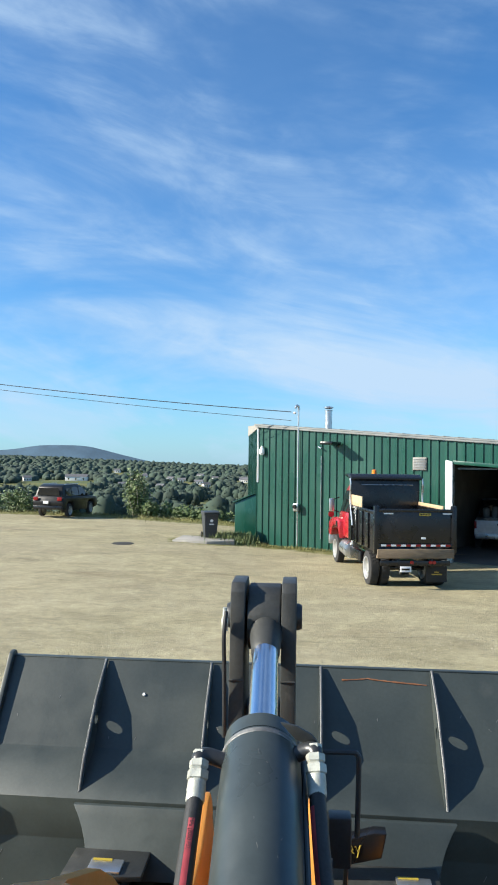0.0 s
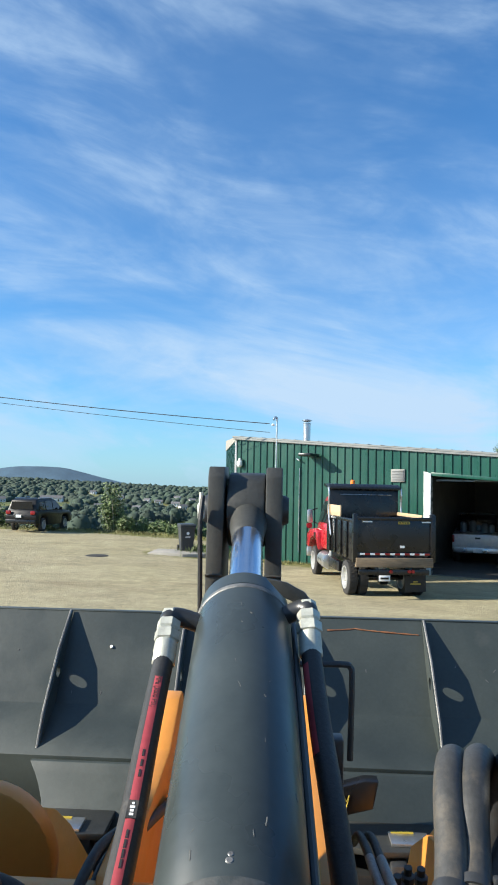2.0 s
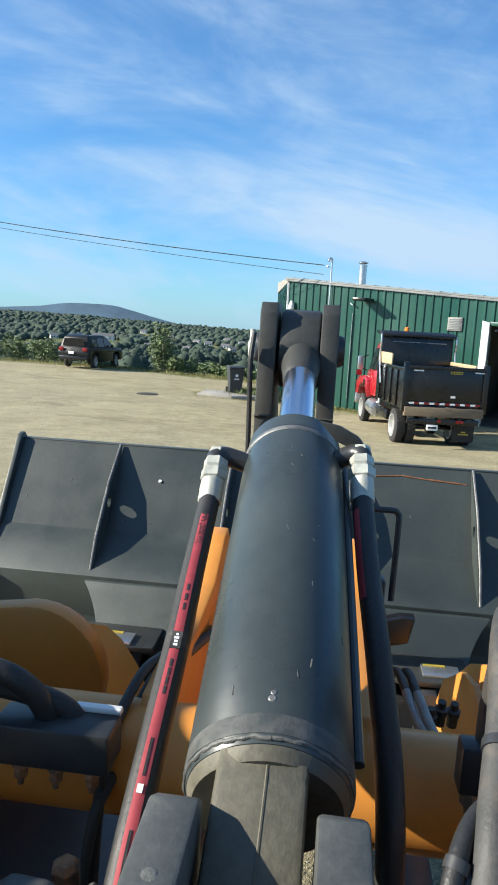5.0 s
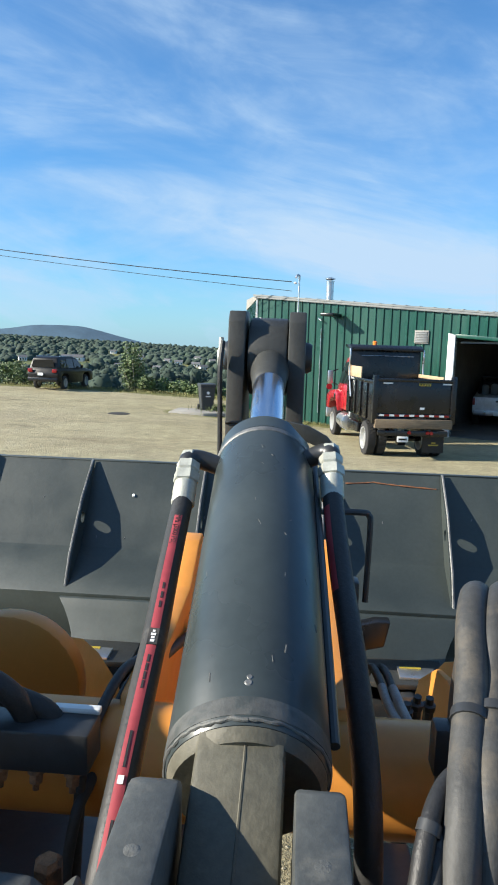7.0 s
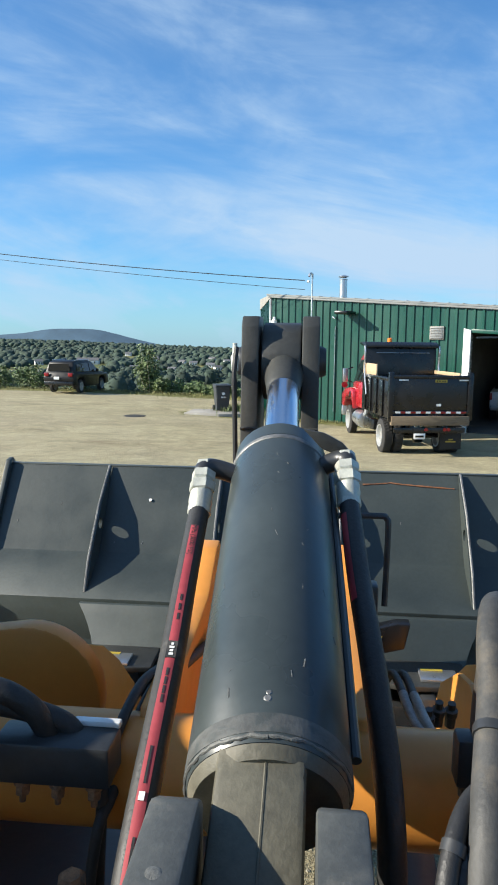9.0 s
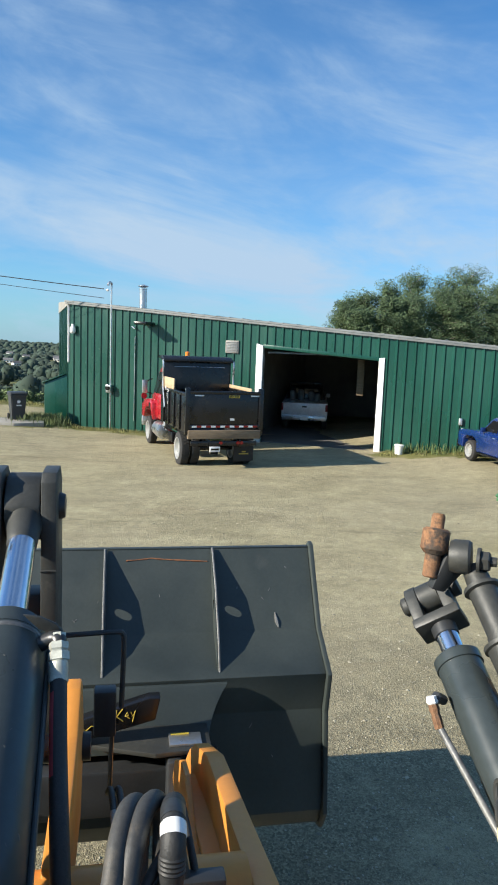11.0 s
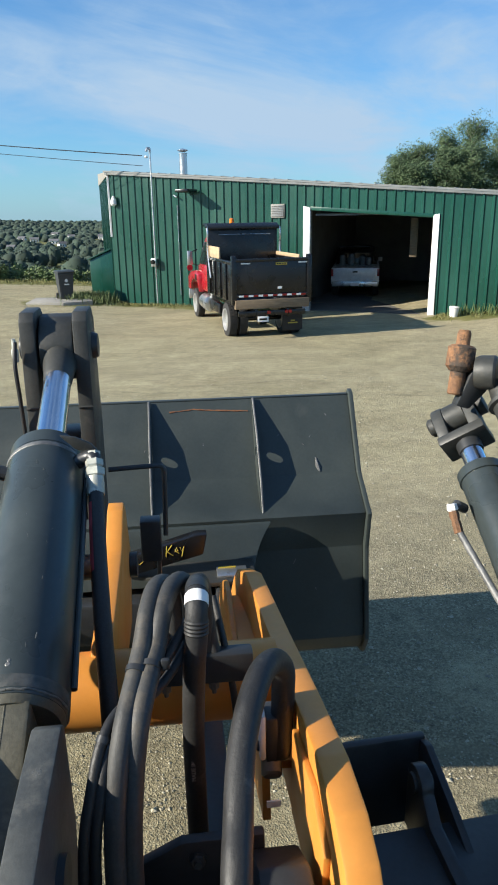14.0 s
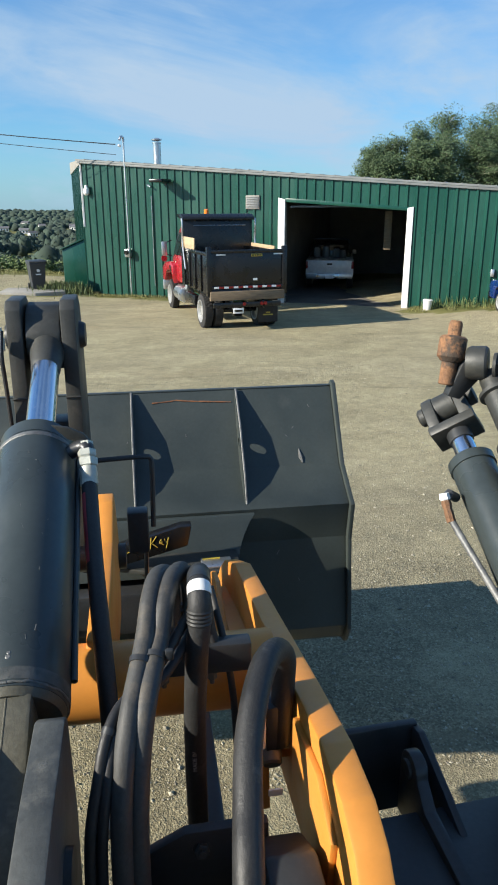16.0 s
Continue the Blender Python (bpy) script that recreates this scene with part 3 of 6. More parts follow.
part("pipe_cap", turned((2.0, 2.28, 5.60), (2.0, 2.28, 6), [(0, 0.11), (0.05, 0.21), (0.07, 0.21), (0.12, 0.05)], 24), "galv", garage)

shed = base("lean_to", pose(-1.95, 29.9, 0.05, 0, 0, -8), "small dark green metal lean-to beside the garage", "shed")
part("body", prism([(-0.75, 0), (0.9, 0), (0.9, 1.95), (0.2, 1.95), (-0.75, 1.55)], -0.9, 0.9, "y", 0.04), "green", shed)
part("lid", prism([(-0.82, 1.53), (0.2, 1.96), (0.95, 1.96), (0.95, 2.0), (0.18, 2.0), (-0.83, 1.57)], -0.95, 0.95, "y", 0.008), "green", shed)

# service wires to the garage
mast_top = GARAGE @ Vector((1.7, -0.25, 5.32))
for name, rise, sag in (("service_cable", 0.0, 0.9), ("telephone_cable", -0.34, 0.7)):
    a, b = mast_top + Vector((0, 0, rise)), Vector((-46, 33.0, 12.3 + rise * 1.6))
    pts = [a.lerp(b, k / 30) - Vector((0, 0, sag * 4 * (k / 30) * (1 - k / 30))) for k in range(31)]
    w_ob = link(name, tube(pts, 0.016 if rise == 0 else 0.010, 6), "wire")
    tagged(w_ob, "dark overhead cable running from the service mast", "cable")
upole = base("utility_pole", pose(-46, 33, ground_z(-46, 33)), "grey wooden utility pole carrying the service cables", "pole")
part("shaft", tube([(0, 0, -0.5), (0, 0, 12.2)], 0.14, 12, radii=[0.16, 0.11]), "oldwood", upole)
part("crossarm", box(-0.06, 0.06, -0.9, 0.9, 11.3, 11.42, 0.01), "oldwood", upole)


# ---- wheel loader: the machine from whose cab the yard is seen ----
loader = base("wheel_loader", pose(0, 0, 0), "orange and black wheel loader with raised grey bucket", "wheel loader")

# bucket: outline of (y, z), seen from behind
BACK = [(3.385, 2.345), (3.15, 1.985), (2.935, 1.845), (2.972, 1.645), (2.885, 1.16), (2.93, 1.06), (3.10, 1.0), (4.35, 0.93)]
HALF = 1.335
sheet = [(y, z) for y, z in BACK] + [(4.35, 0.965), (3.12, 1.035), (2.965, 1.085), (2.92, 1.165), (3.0, 1.65), (2.99, 1.85), (3.18, 1.968), (3.41, 2.335)]
bucket = part("bucket", prism(sheet, -HALF, HALF, "x", 0.004), "bucket", loader, "dark grey painted loader bucket with scuffs", 20)
lip = [(3.382, 2.342), (3.414, 2.342), (3.414, 2.350), (3.382, 2.350)]
part("top_lip", prism(lip, -HALF - 0.01, HALF + 0.01, "x", 0.003), "bucket", bucket)
part("cutting_edge", prism([(4.2, 0.925), (4.62, 0.93), (4.62, 0.945), (4.2, 0.965)], -HALF - 0.03, HALF + 0.03, "x", 0.003), "bare", bucket)
end = [(3.40, 2.375), (3.36, 2.365), (3.125, 1.99), (2.905, 1.85), (2.935, 1.645), (2.86, 1.15), (2.92, 1.035), (3.1, 0.97), (4.4, 0.90), (4.5, 0.97), (4.15, 1.25), (3.75, 1.75), (3.52, 2.25)]
for x in (-HALF - 0.022, HALF):
    part("side_plate", prism(end, x, x + 0.022, "x", 0.003), "bucket", bucket)

def gusset_mesh():
    """A triangular stiffener with a round hole, on the slope of the bucket's back, at x = 0."""
    outer = [(3.375, 2.35), (3.20, 2.20), (3.03, 1.99), (2.965, 1.862), (3.0, 1.882), (3.16, 1.985), (3.20, 2.045)]
    cy, cz, r = 3.18, 2.115, 0.026
    flat = bmesh.new()
    ring = [flat.verts.new((0, y, z)) for y, z in outer]
    hole = [flat.verts.new((0, cy + r * math.cos(k * math.pi / 8), cz + r * math.sin(k * math.pi / 8))) for k in range(16)]
    edges = [flat.edges.new((a[i], a[(i + 1) % len(a)])) for a in (ring, hole) for i in range(len(a))]
    bmesh.ops.triangle_fill(flat, use_beauty=True, use_dissolve=False, edges=edges)
    got = bmesh.ops.extrude_face_region(flat, geom=flat.faces[:])
    for v in got["geom"]:
        if isinstance(v, bmesh.types.BMVert):
            v.co.x += 0.02
    return flat


for gx in (-0.85, -0.30, 0.255, 0.805):
    g = gusset_mesh()
    bmesh.ops.translate(g, verts=g.verts[:], vec=(gx, 0, 0))
    gus = part("gusset", g, "bucket", bucket)
    edge_line = [(gx + 0.01, 3.374, 2.35), (gx + 0.01, 3.199, 2.201), (gx + 0.01, 3.029, 1.99), (gx + 0.01, 2.964, 1.861)]
    part("worn_edge", tube(edge_line, 0.0055, 6), "bare", gus, "edge worn to bare metal")
# scuffs and a paint mark
scuff_line = [(0.37 + k * 0.016, 3.358 - 0.0016 * abs(k - 8) ** 0.7, 2.3055 - 0.0024 * abs(k - 8) ** 0.7) for k in range(27)]
part("paint_scuff", tube(scuff_line, 0.004, 5, radii=[0.0015 + 0.004 * random.random() for _ in scuff_line]), "scratch", bucket, "rusty orange scuff")
chip = bmesh.new()
tube([(1.125, 3.196, 2.058), (1.131, 3.172, 2.02), (1.14, 3.155, 1.995)], 0.014, 6, chip, radii=[0.003, 0.011, 0.004])
part("paint_chip", chip, "bare", bucket, "bare chipped spot")
part("paint_chip", turned((-0.62, 3.291, 2.202), (-0.62, 3.274, 2.217), [(0, 0.008), (0.006, 0.007)], 10), "white", bucket)

arc = [(0.745 + 0.10 * (k / 6) ** 2, 1.60 + 0.235 * k / 6) for k in range(7)]
hook = [(-x, z) for x, z in arc] + [(x, z) for x, z in reversed(arc)]
hook_bm = prism(hook, 2.905, 2.925, "y", 0.003)
for v in hook_bm.verts:
    v.co.y -= (1.835 - v.co.z) * 0.62
part("hook_plate", hook_bm, "bucket", bucket, "dark grey hook plate with flared ends")
part("hook_web", box(-0.70, 0.70, 2.85, 2.935, 1.66, 1.68, 0.004), "bucket", bucket)
for k in range(14):
    f = random.random()
    p0 = Vector((random.uniform(-1.25, 1.28), 3.385 - 0.235 * f, 2.345 - 0.36 * f))
    part("scratch_mark", tube([p0, p0 + Vector((random.uniform(-0.012, 0.012), -0.0065, -0.01))], 0.0018, 5), "bare", bucket)
for k in range(26):
    sx, sz = random.uniform(-1.25, 1.28), random.uniform(1.22, 1.60)
    sy = 2.885 + (sz - 1.16) * 0.1794 - 0.0005
    dx, dz = random.uniform(-0.02, 0.02), random.uniform(-0.03, 0.03)
    part("scratch_mark", tube([(sx, sy, sz), (sx + dx, sy + dz * 0.1794, sz + dz)], 0.0016, 5), "bare", bucket)

# coupler between boom and bucket
coupler = part("coupler", box(-0.80, 0.80, 2.70, 2.86, 1.34, 1.56, 0.015), "black", loader, "black quick coupler frame")
for sgn in (-1, 1):
    c = part("coupler_ear", prism([(2.55, 1.0), (2.9, 1.0), (2.95, 1.3), (2.93, 1.66), (2.75, 1.672), (2.58, 1.66), (2.55, 1.45)], sgn * 0.58 - 0.03, sgn * 0.58 + 0.03, "x", 0.008), "black", coupler)
    top = part("coupler_top", prism([(0.74, 2.62), (0.50, 2.60), (0.16, 2.72), (0.20, 2.82), (0.74, 2.82)], 1.672, 1.694, "z", 0.004) if sgn > 0 else prism([(-0.47, 2.64), (-0.47, 2.82), (-0.80, 2.82), (-0.80, 2.60)], 1.672, 1.694, "z", 0.004), "cast", coupler, "dusty grey top plate")
    part("label_plate", box(sgn * 0.63 - 0.07, sgn * 0.63 + 0.07, 2.64, 2.73, 1.694, 1.706, 0.003), "galv", top, "pale grey label plate")
    part("label_bar", box(sgn * 0.63 - 0.062, sgn * 0.63 + 0.02, 2.712, 2.726, 1.7065, 1.709), "yellow", top)
# black arm in the darkest paint, which also stands for the shade on it
wedge = part("lock_arm", prism([(0.12, 1.70), (0.50, 1.80), (0.52, 1.90), (0.47, 1.90), (0.13, 1.80)], 2.68, 2.74, "y", 0.006), "truckblack", coupler, "black coupler arm with yellow script")
strokes = ([(0.33, 1.80), (0.335, 1.855)], [(0.335, 1.825), (0.36, 1.86)], [(0.337, 1.826), (0.362, 1.805)], [(0.37, 1.825), (0.385, 1.83), (0.38, 1.845), (0.372, 1.83), (0.39, 1.815)], [(0.395, 1.845), (0.402, 1.825), (0.414, 1.85), (0.402, 1.80)], [(0.17, 1.76), (0.19, 1.785), (0.21, 1.77), (0.23, 1.79), (0.26, 1.785)])
for pts in strokes:
    part("yellow_stroke", tube([(x, 2.679, z) for x, z in pts], 0.0022, 6), "yellow", wedge)
part("lock_lever", box(0.262, 0.335, 2.06, 2.12, 2.105, 2.265, 0.008), "black", loader)
part("lever_stem", tube([(0.322, 2.10, 2.12), (0.318, 2.12, 1.98), (0.316, 2.16, 1.86)], 0.008, 8), "black", loader)
part("guard_bar", tube(glide([(0.17, 2.07, 2.462), (0.325, 2.08, 2.464), (0.352, 2.085, 2.455), (0.357, 2.08, 2.42), (0.352, 2.06, 2.21)], 5), 0.009, 8), "black", loader)

# boom arms, cross tube and the brackets that carry the bellcrank
MID = 0.055
boom_top = [(2.18, 1.99), (1.845, 2.155), (1.35, 2.280), (0.95, 2.385), (0.72, 2.440), (0.60, 2.445), (0.53, 2.420), (0.47, 2.36), (0.43, 2.28)]
boom_low = [(0.38, 2.08), (0.48, 2.05), (0.68, 2.14), (1.10, 2.07), (1.60, 1.92), (2.00, 1.77), (2.35, 1.48), (2.60, 1.12), (2.80, 1.0), (2.90, 1.10), (2.84, 1.32), (2.56, 1.66), (2.34, 1.87)]
for side in (1, -1):
    x0, x1 = sorted((MID + side * 0.556, MID + side * 0.610))
    arm = part("boom_arm", prism(boom_top + boom_low, x0, x1, "x", 0.006), "orange", loader, "orange painted boom arm", 25)
    part("pin_boss", turned((x0 - 0.03, 2.80, 1.10), (x1 + 0.03, 2.80, 1.10), [(0, 0.07), (x1 - x0 + 0.06, 0.07)], 20), "black", arm)
    if side < 0:
        continue
    part("arm_cheek", prism([(2.20, 1.92), (1.98, 2.06), (1.84, 2.10), (1.66, 2.06), (1.52, 2.06), (1.30, 2.18), (1.06, 2.26), (0.92, 2.24), (0.90, 2.12), (1.10, 2.06), (1.60, 1.91), (2.0, 1.76), (2.28, 1.80)], 0.545, 0.562, "x", 0.003), "orange", arm)
    part("web_plate", prism([(2.14, 1.90), (1.80, 2.02), (1.20, 2.18), (0.95, 2.22), (0.95, 2.20), (1.20, 2.16), (1.80, 2.00), (2.14, 1.88)], 0.562, 0.611, "x"), "orange", arm)
    part("flange", prism([(0.88, 2.36), (0.70, 2.40), (0.60, 2.36), (0.62, 2.20), (0.88, 2.16)], 0.599, 0.611, "x", 0.003), "orange", arm)
hump = [(-0.583, 1.99), (-0.583, 2.315), (-0.52, 2.352)] + [(-0.425 + 0.15 * math.cos(radians(a)), 2.215 + 0.15 * math.sin(radians(a))) for a in range(105, -20, -10)] + [(-0.29, 1.99)]
part("boom_shoulder", prism(hump, 1.45, 1.50, "y", 0.008), "orange", loader, "orange rounded boom shoulder", 25)
part("cross_tube", turned((MID - 0.556, 1.160, 2.268), (MID + 0.556, 1.160, 2.268), [(0, 0.086), (1.112, 0.086)], 48), "orange", loader, "orange boom cross tube")
for x in (-0.118, 0.196):
    plate = [(1.10, 2.22), (1.17, 2.37), (1.40, 2.385), (1.58, 2.40), (1.70, 2.47), (1.75, 2.475), (1.79, 2.43), (1.86, 2.25), (1.72, 2.08), (1.30, 2.12)]
    part("lever_bracket", prism(plate, x, x + 0.046, "x", 0.005), "orange", loader)
part("bracket_pin", turned((-0.14, 1.80, 2.24), (0.265, 1.80, 2.24), [(0, 0.04), (0.405, 0.04)], 20), "black", loader)

# tilt cylinder: body, collar, rod, eye
C0, C1 = Vector((0.107, 0.849, 2.455)), Vector((0.080, 1.530, 2.700))
length = (C1 - C0).length
way = (C1 - C0).normalized()
cyl = part("tilt_cylinder", turned(C0, C1, [(0, 0.088), (0.010, 0.093), (length - 0.045, 0.093), (length - 0.04, 0.089)], 72), "cylinder", loader, "black painted tilt cylinder")
weld_rng = random.Random(4)
weld = bmesh.new()
side_c = way.cross(Vector((0, 0, 1))).normalized()
up_c = side_c.cross(way).normalized()
weld_line = []
for k in range(97):
    a = 2 * math.pi * k / 96
    weld_line.append(C0 + way * (0.006 + weld_rng.uniform(-0.0015, 0.0015)) + (side_c * math.sin(a) + up_c * math.cos(a)) * 0.0905)
tube(weld_line, 0.004, 8, weld, radii=[0.0024 + weld_rng.uniform(-0.0006, 0.0008) for _ in weld_line], caps=False)
part("weld_ring", weld, "weld", cyl, "dusty grey weld bead")
part("dust_band", turned(C0 + way * 0.009, C1, [(0, 0.0931), (0.002, 0.0934), (0.016, 0.0933), (0.024, 0.0931)], 72), "dustband", cyl, "dust lying on the paint near the weld")
part("base_cap", turned(C0 - way * 0.014, C0, [(0, 0.080), (0.008, 0.086), (0.0135, 0.0875)], 48), "dustcast", cyl, "dusty cast cylinder base")
part("collar_band", turned(C1 - way * 0.062, C1, [(0, 0.0932), (0.002, 0.0948), (0.011, 0.0948), (0.013, 0.0932)], 72), "bare", cyl, "worn clamp band")
part("gland", turned(C1 - way * 0.04, C1 + way, [(0, 0.091), (0.042, 0.091), (0.052, 0.083), (0.054, 0.05)], 64), "cylinder", cyl)
part("rod", turned(C1 - way * 0.03, C1 + way, [(0, 0.0385), (0.50, 0.0385)], 40), "chrome", cyl, "chrome piston rod")
E1 = C1 + way * 0.36
EYE = C1 + way * 0.565
part("eye_neck", turned(E1, E1 + way, [(0, 0.039), (0.006, 0.042), (0.04, 0.044), (0.09, 0.051), (0.14, 0.055)], 28), "cast", cyl, "dusty cast rod neck")
part("rod_eye", prism([(EYE.y + 0.105 * math.cos(radians(a)), EYE.z + 0.105 * math.sin(radians(a))) for a in range(-150, 211, 20)][:-1], 0.003, 0.107, "x", 0.008), "cast", cyl)
# bellcrank around the eye
lever = [(1.962, 2.985), (1.985, 3.010), (2.10, 3.012), (2.15, 2.97), (2.165, 2.62), (2.13, 2.30), (2.09, 2.11), (2.03, 2.065), (1.96, 2.10), (1.925, 2.25), (1.925, 2.45), (1.945, 2.75)]
for x in (-0.048, 0.109):
    part("bellcrank_plate", prism(lever, x, x + 0.045, "x", 0.004), "cast", loader, "black bellcrank plate, paint scraped")
    for y, z in ((1.942, 2.72), (1.922, 2.46)):
        part("weld_seam", tube([(x, y, z), (x + 0.022, y - 0.002, z + 0.002), (x + 0.045, y, z)], 0.0035, 8), "cast", loader, "weld seam across the plate")
part("bellcrank_pin", turned((-0.068, EYE.y, EYE.z), (0.172, EYE.y, EYE.z), [(0, 0.036), (0.012, 0.042), (0.228, 0.042), (0.24, 0.036)], 24), "black", loader)
part("bellcrank_web", box(-0.003, 0.109, 2.02, 2.12, 2.30, 2.62, 0.01), "black", loader)
part("grease_line", tube(glide([(-0.058, 1.935, 2.93), (-0.062, 1.92, 2.86), (-0.060, 1.925, 2.75), (-0.058, 1.94, 2.55)], 4), 0.0065, 8), "rubber", loader)
part("grease_nipple", turned((-0.062, 1.94, 2.87), (-0.062, 1.935, 2.96), [(0, 0.009), (0.035, 0.011), (0.042, 0.007), (0.07, 0.006)], 10), "steel", loader)
scuff_rng = random.Random(8)
for k in range(16):
    d, a = scuff_rng.uniform(0.05, length - 0.10), scuff_rng.uniform(-1.1, 1.1)
    b, dd = a + scuff_rng.uniform(-0.05, 0.05), d + scuff_rng.uniform(0.002, 0.014)
    p = C0 + way * d + (side_c * math.sin(a) + up_c * math.cos(a)) * 0.0928
    q = C0 + way * dd + (side_c * math.sin(b) + up_c * math.cos(b)) * 0.0928
    part("scuff", tube([p, q], 0.0006 if k % 4 else 0.0011, 5), "weld", cyl)
for d, a, r in ((0.052, -0.02, 0.0052), (0.060, -0.01, 0.004)):
    p = C0 + way * d + (side_c * math.sin(a) + up_c * math.cos(a)) * 0.0925
    part("paint_chip", turned(p, p + up_c, [(0, r), (0.0012, r * 0.7)], 9), "bare", cyl, "chip in the paint")
# rear eye of the cylinder and the lugs that hold it
eye_plate = [(0.872, 2.535), (0.845, 2.538), (0.80, 2.515), (0.70, 2.455), (0.62, 2.425), (0.55, 2.385), (0.525, 2.32), (0.56, 2.26), (0.68, 2.26), (0.872, 2.36)]
part("cylinder_tongue", prism(eye_plate, 0.056, 0.148, "x", 0.008), "dustcast", cyl, "dusty cast steel tongue")
part("tongue_seam", tube([(0.106, 0.846, 2.5375), (0.107, 0.80, 2.5145), (0.106, 0.70, 2.4545)], 0.0016, 6), "dustcast", cyl)
for x in (0.001, 0.158):
    lug = [(0.30, 1.95), (0.30, 2.40), (0.42, 2.475), (0.58, 2.503), (0.755, 2.514), (0.778, 2.500), (0.782, 2.30), (0.70, 1.95)]
    lg = part("cylinder_lug", prism(lug, x, x + 0.048, "x", 0.005), "dustgrey", loader, "dusty grey steel lug")
    part("lug_spot", turned((x + 0.024, 0.668, 2.5082), (x + 0.024, 0.6675, 2.512), [(0, 0.008), (0.0008, 0.006)], 14), "weld", lg, "pale worn spot on the lug")
part("lug_pin", turned((-0.01, 0.62, 2.345), (0.218, 0.62, 2.345), [(0, 0.04), (0.228, 0.04)], 20), "black", loader)
part("lug_base", box(-0.06, 0.27, 0.30, 0.72, 1.6, 2.12, 0.02), "black", loader)

# oil ports, fittings and the red-printed hoses beside the cylinder
PRINT_GAP, PRINT_END = 13, 30
for sgn, hose in ((-1, [(-0.057, 1.372, 2.642), (-0.054, 1.23, 2.566), (-0.047, 1.09, 2.503), (-0.043, 0.98, 2.458), (-0.041, 0.90, 2.418), (-0.040, 0.82, 2.365), (-0.04, 0.74, 2.28)]),
                  (1, [(0.211, 1.385, 2.662), (0.222, 1.25, 2.575), (0.237, 1.106, 2.492), (0.250, 1.0, 2.40), (0.256, 0.95, 2.29), (0.258, 0.94, 2.1), (0.26, 0.95, 1.75)])):
    h0, h1 = Vector(hose[0]), Vector(hose[1])
    up = Vector((0.0, 0.66, 0.75)).normalized() if sgn < 0 else Vector((-0.06, 0.62, 0.78)).normalized()
    band_up = Vector((0.10, -0.62, 0.78)) if sgn < 0 else Vector((-0.75, -0.45, 0.45))
    ho = part("cylinder_hose", tube(glide(hose, 8), 0.0185, 20), "rubber", loader, "black hydraulic hose with red print band")
    part("hose_ferrule", turned(h0 - up * 0.012, h0 + up, [(0, 0.0195), (0.003, 0.0215), (0.022, 0.0208), (0.024, 0.0218), (0.045, 0.0208), (0.05, 0.016)], 20), "steel", ho, "zinc hose ferrule")
    part("hose_nut", turned(h0 + up * 0.034, h0 + up, [(0, 0.020), (0.003, 0.0245), (0.020, 0.0245), (0.024, 0.019)], 6), "steel", ho)
    part("hose_adapter", turned(h0 + up * 0.056, h0 + up, [(0, 0.018), (0.006, 0.0225), (0.020, 0.0225), (0.024, 0.017), (0.042, 0.017)], 6), "steel", ho)
    top = h0 + up * 0.088
    ax = C0 + way * ((top - C0).dot(way))
    part("port_elbow", tube(glide([top - up * 0.016, top - up * 0.004, top.lerp(ax, 0.14) + Vector((0, 0.006, 0.002)), top.lerp(ax, 0.55)], 5), 0.018, 16), "black", ho)
    line = glide(hose, 8)
    band = bmesh.new()
    seg = [line[i] for i in range(3, len(line) - 3)] if sgn < 0 else [line[i] for i in range(2, 12)]
    prev = None
    for i, q in enumerate(seg):
        w = (seg[min(i + 1, len(seg) - 1)] - seg[max(i - 1, 0)]).normalized()
        sd = w.cross(band_up).normalized()
        nm = sd.cross(w).normalized()
        nm = nm if nm.z > 0 else -nm
        row = [band.verts.new(q + (sd * math.sin(a) + nm * math.cos(a)) * 0.0189) for a in (-0.36, -0.18, 0, 0.18, 0.36)]
        if prev:
            for k in range(4):
                band.faces.new((prev[k], prev[k + 1], row[k + 1], row[k]))
        prev = row
    part("print_band", band, "redband", ho, "faded red print band")
    if sgn > 0:
        continue

    def on_band(i):
        """Place on the print band: x along the hose, z out of it."""
        w = (seg[i + 1] - seg[i]).normalized()
        sd = w.cross(band_up).normalized()
        nm = sd.cross(w).normalized()
        nm = nm if nm.z > 0 else -nm
        m = Matrix((w, nm.cross(w), nm)).transposed().to_4x4()
        m.translation = seg[i] + nm * 0.0190
        return m

    for i in range(8, len(seg) - 3):
        if i % 9 in (0, 1, 7, 8):
            part("print_bar", box(0, 0.013, -0.0015, 0.0015, -0.0003, 0.0005, m=on_band(i)), "rubber", ho)
    part("print_gap", box(0, 0.030, -0.0072, 0.0072, -0.0010, 0.0008, m=on_band(PRINT_GAP)), "rubber", ho)
    for d, half in ((0.004, 0.0018), (0.010, 0.0035), (0.016, 0.0025), (0.022, 0.0030)):
        part("white_print", box(d, d + 0.004, -half, half, 0.0008, 0.0014, m=on_band(PRINT_GAP)), "white", ho)
    part("white_print", box(0, 0.010, -0.004, 0.003, 0.0, 0.0012, m=on_band(PRINT_END)), "white", ho)
    hose_letters = bpy.data.curves.new("rating", "FONT")
    hose_letters.body, hose_letters.size, hose_letters.extrude, hose_letters.align_y = "MPa (3000 PSI)", 0.0115, 0.0003, "CENTER"
    rating = new("rating", hose_letters)
    bpy.context.view_layer.update()
    rating_mesh = bpy.data.meshes.new_from_object(rating.evaluated_get(bpy.context.evaluated_depsgraph_get()))
    bpy.data.objects.remove(rating)
    rating_mesh.transform(on_band(0))
    rating_mesh.materials.append(M["rubber"])
    new("rating_print", rating_mesh).parent = ho
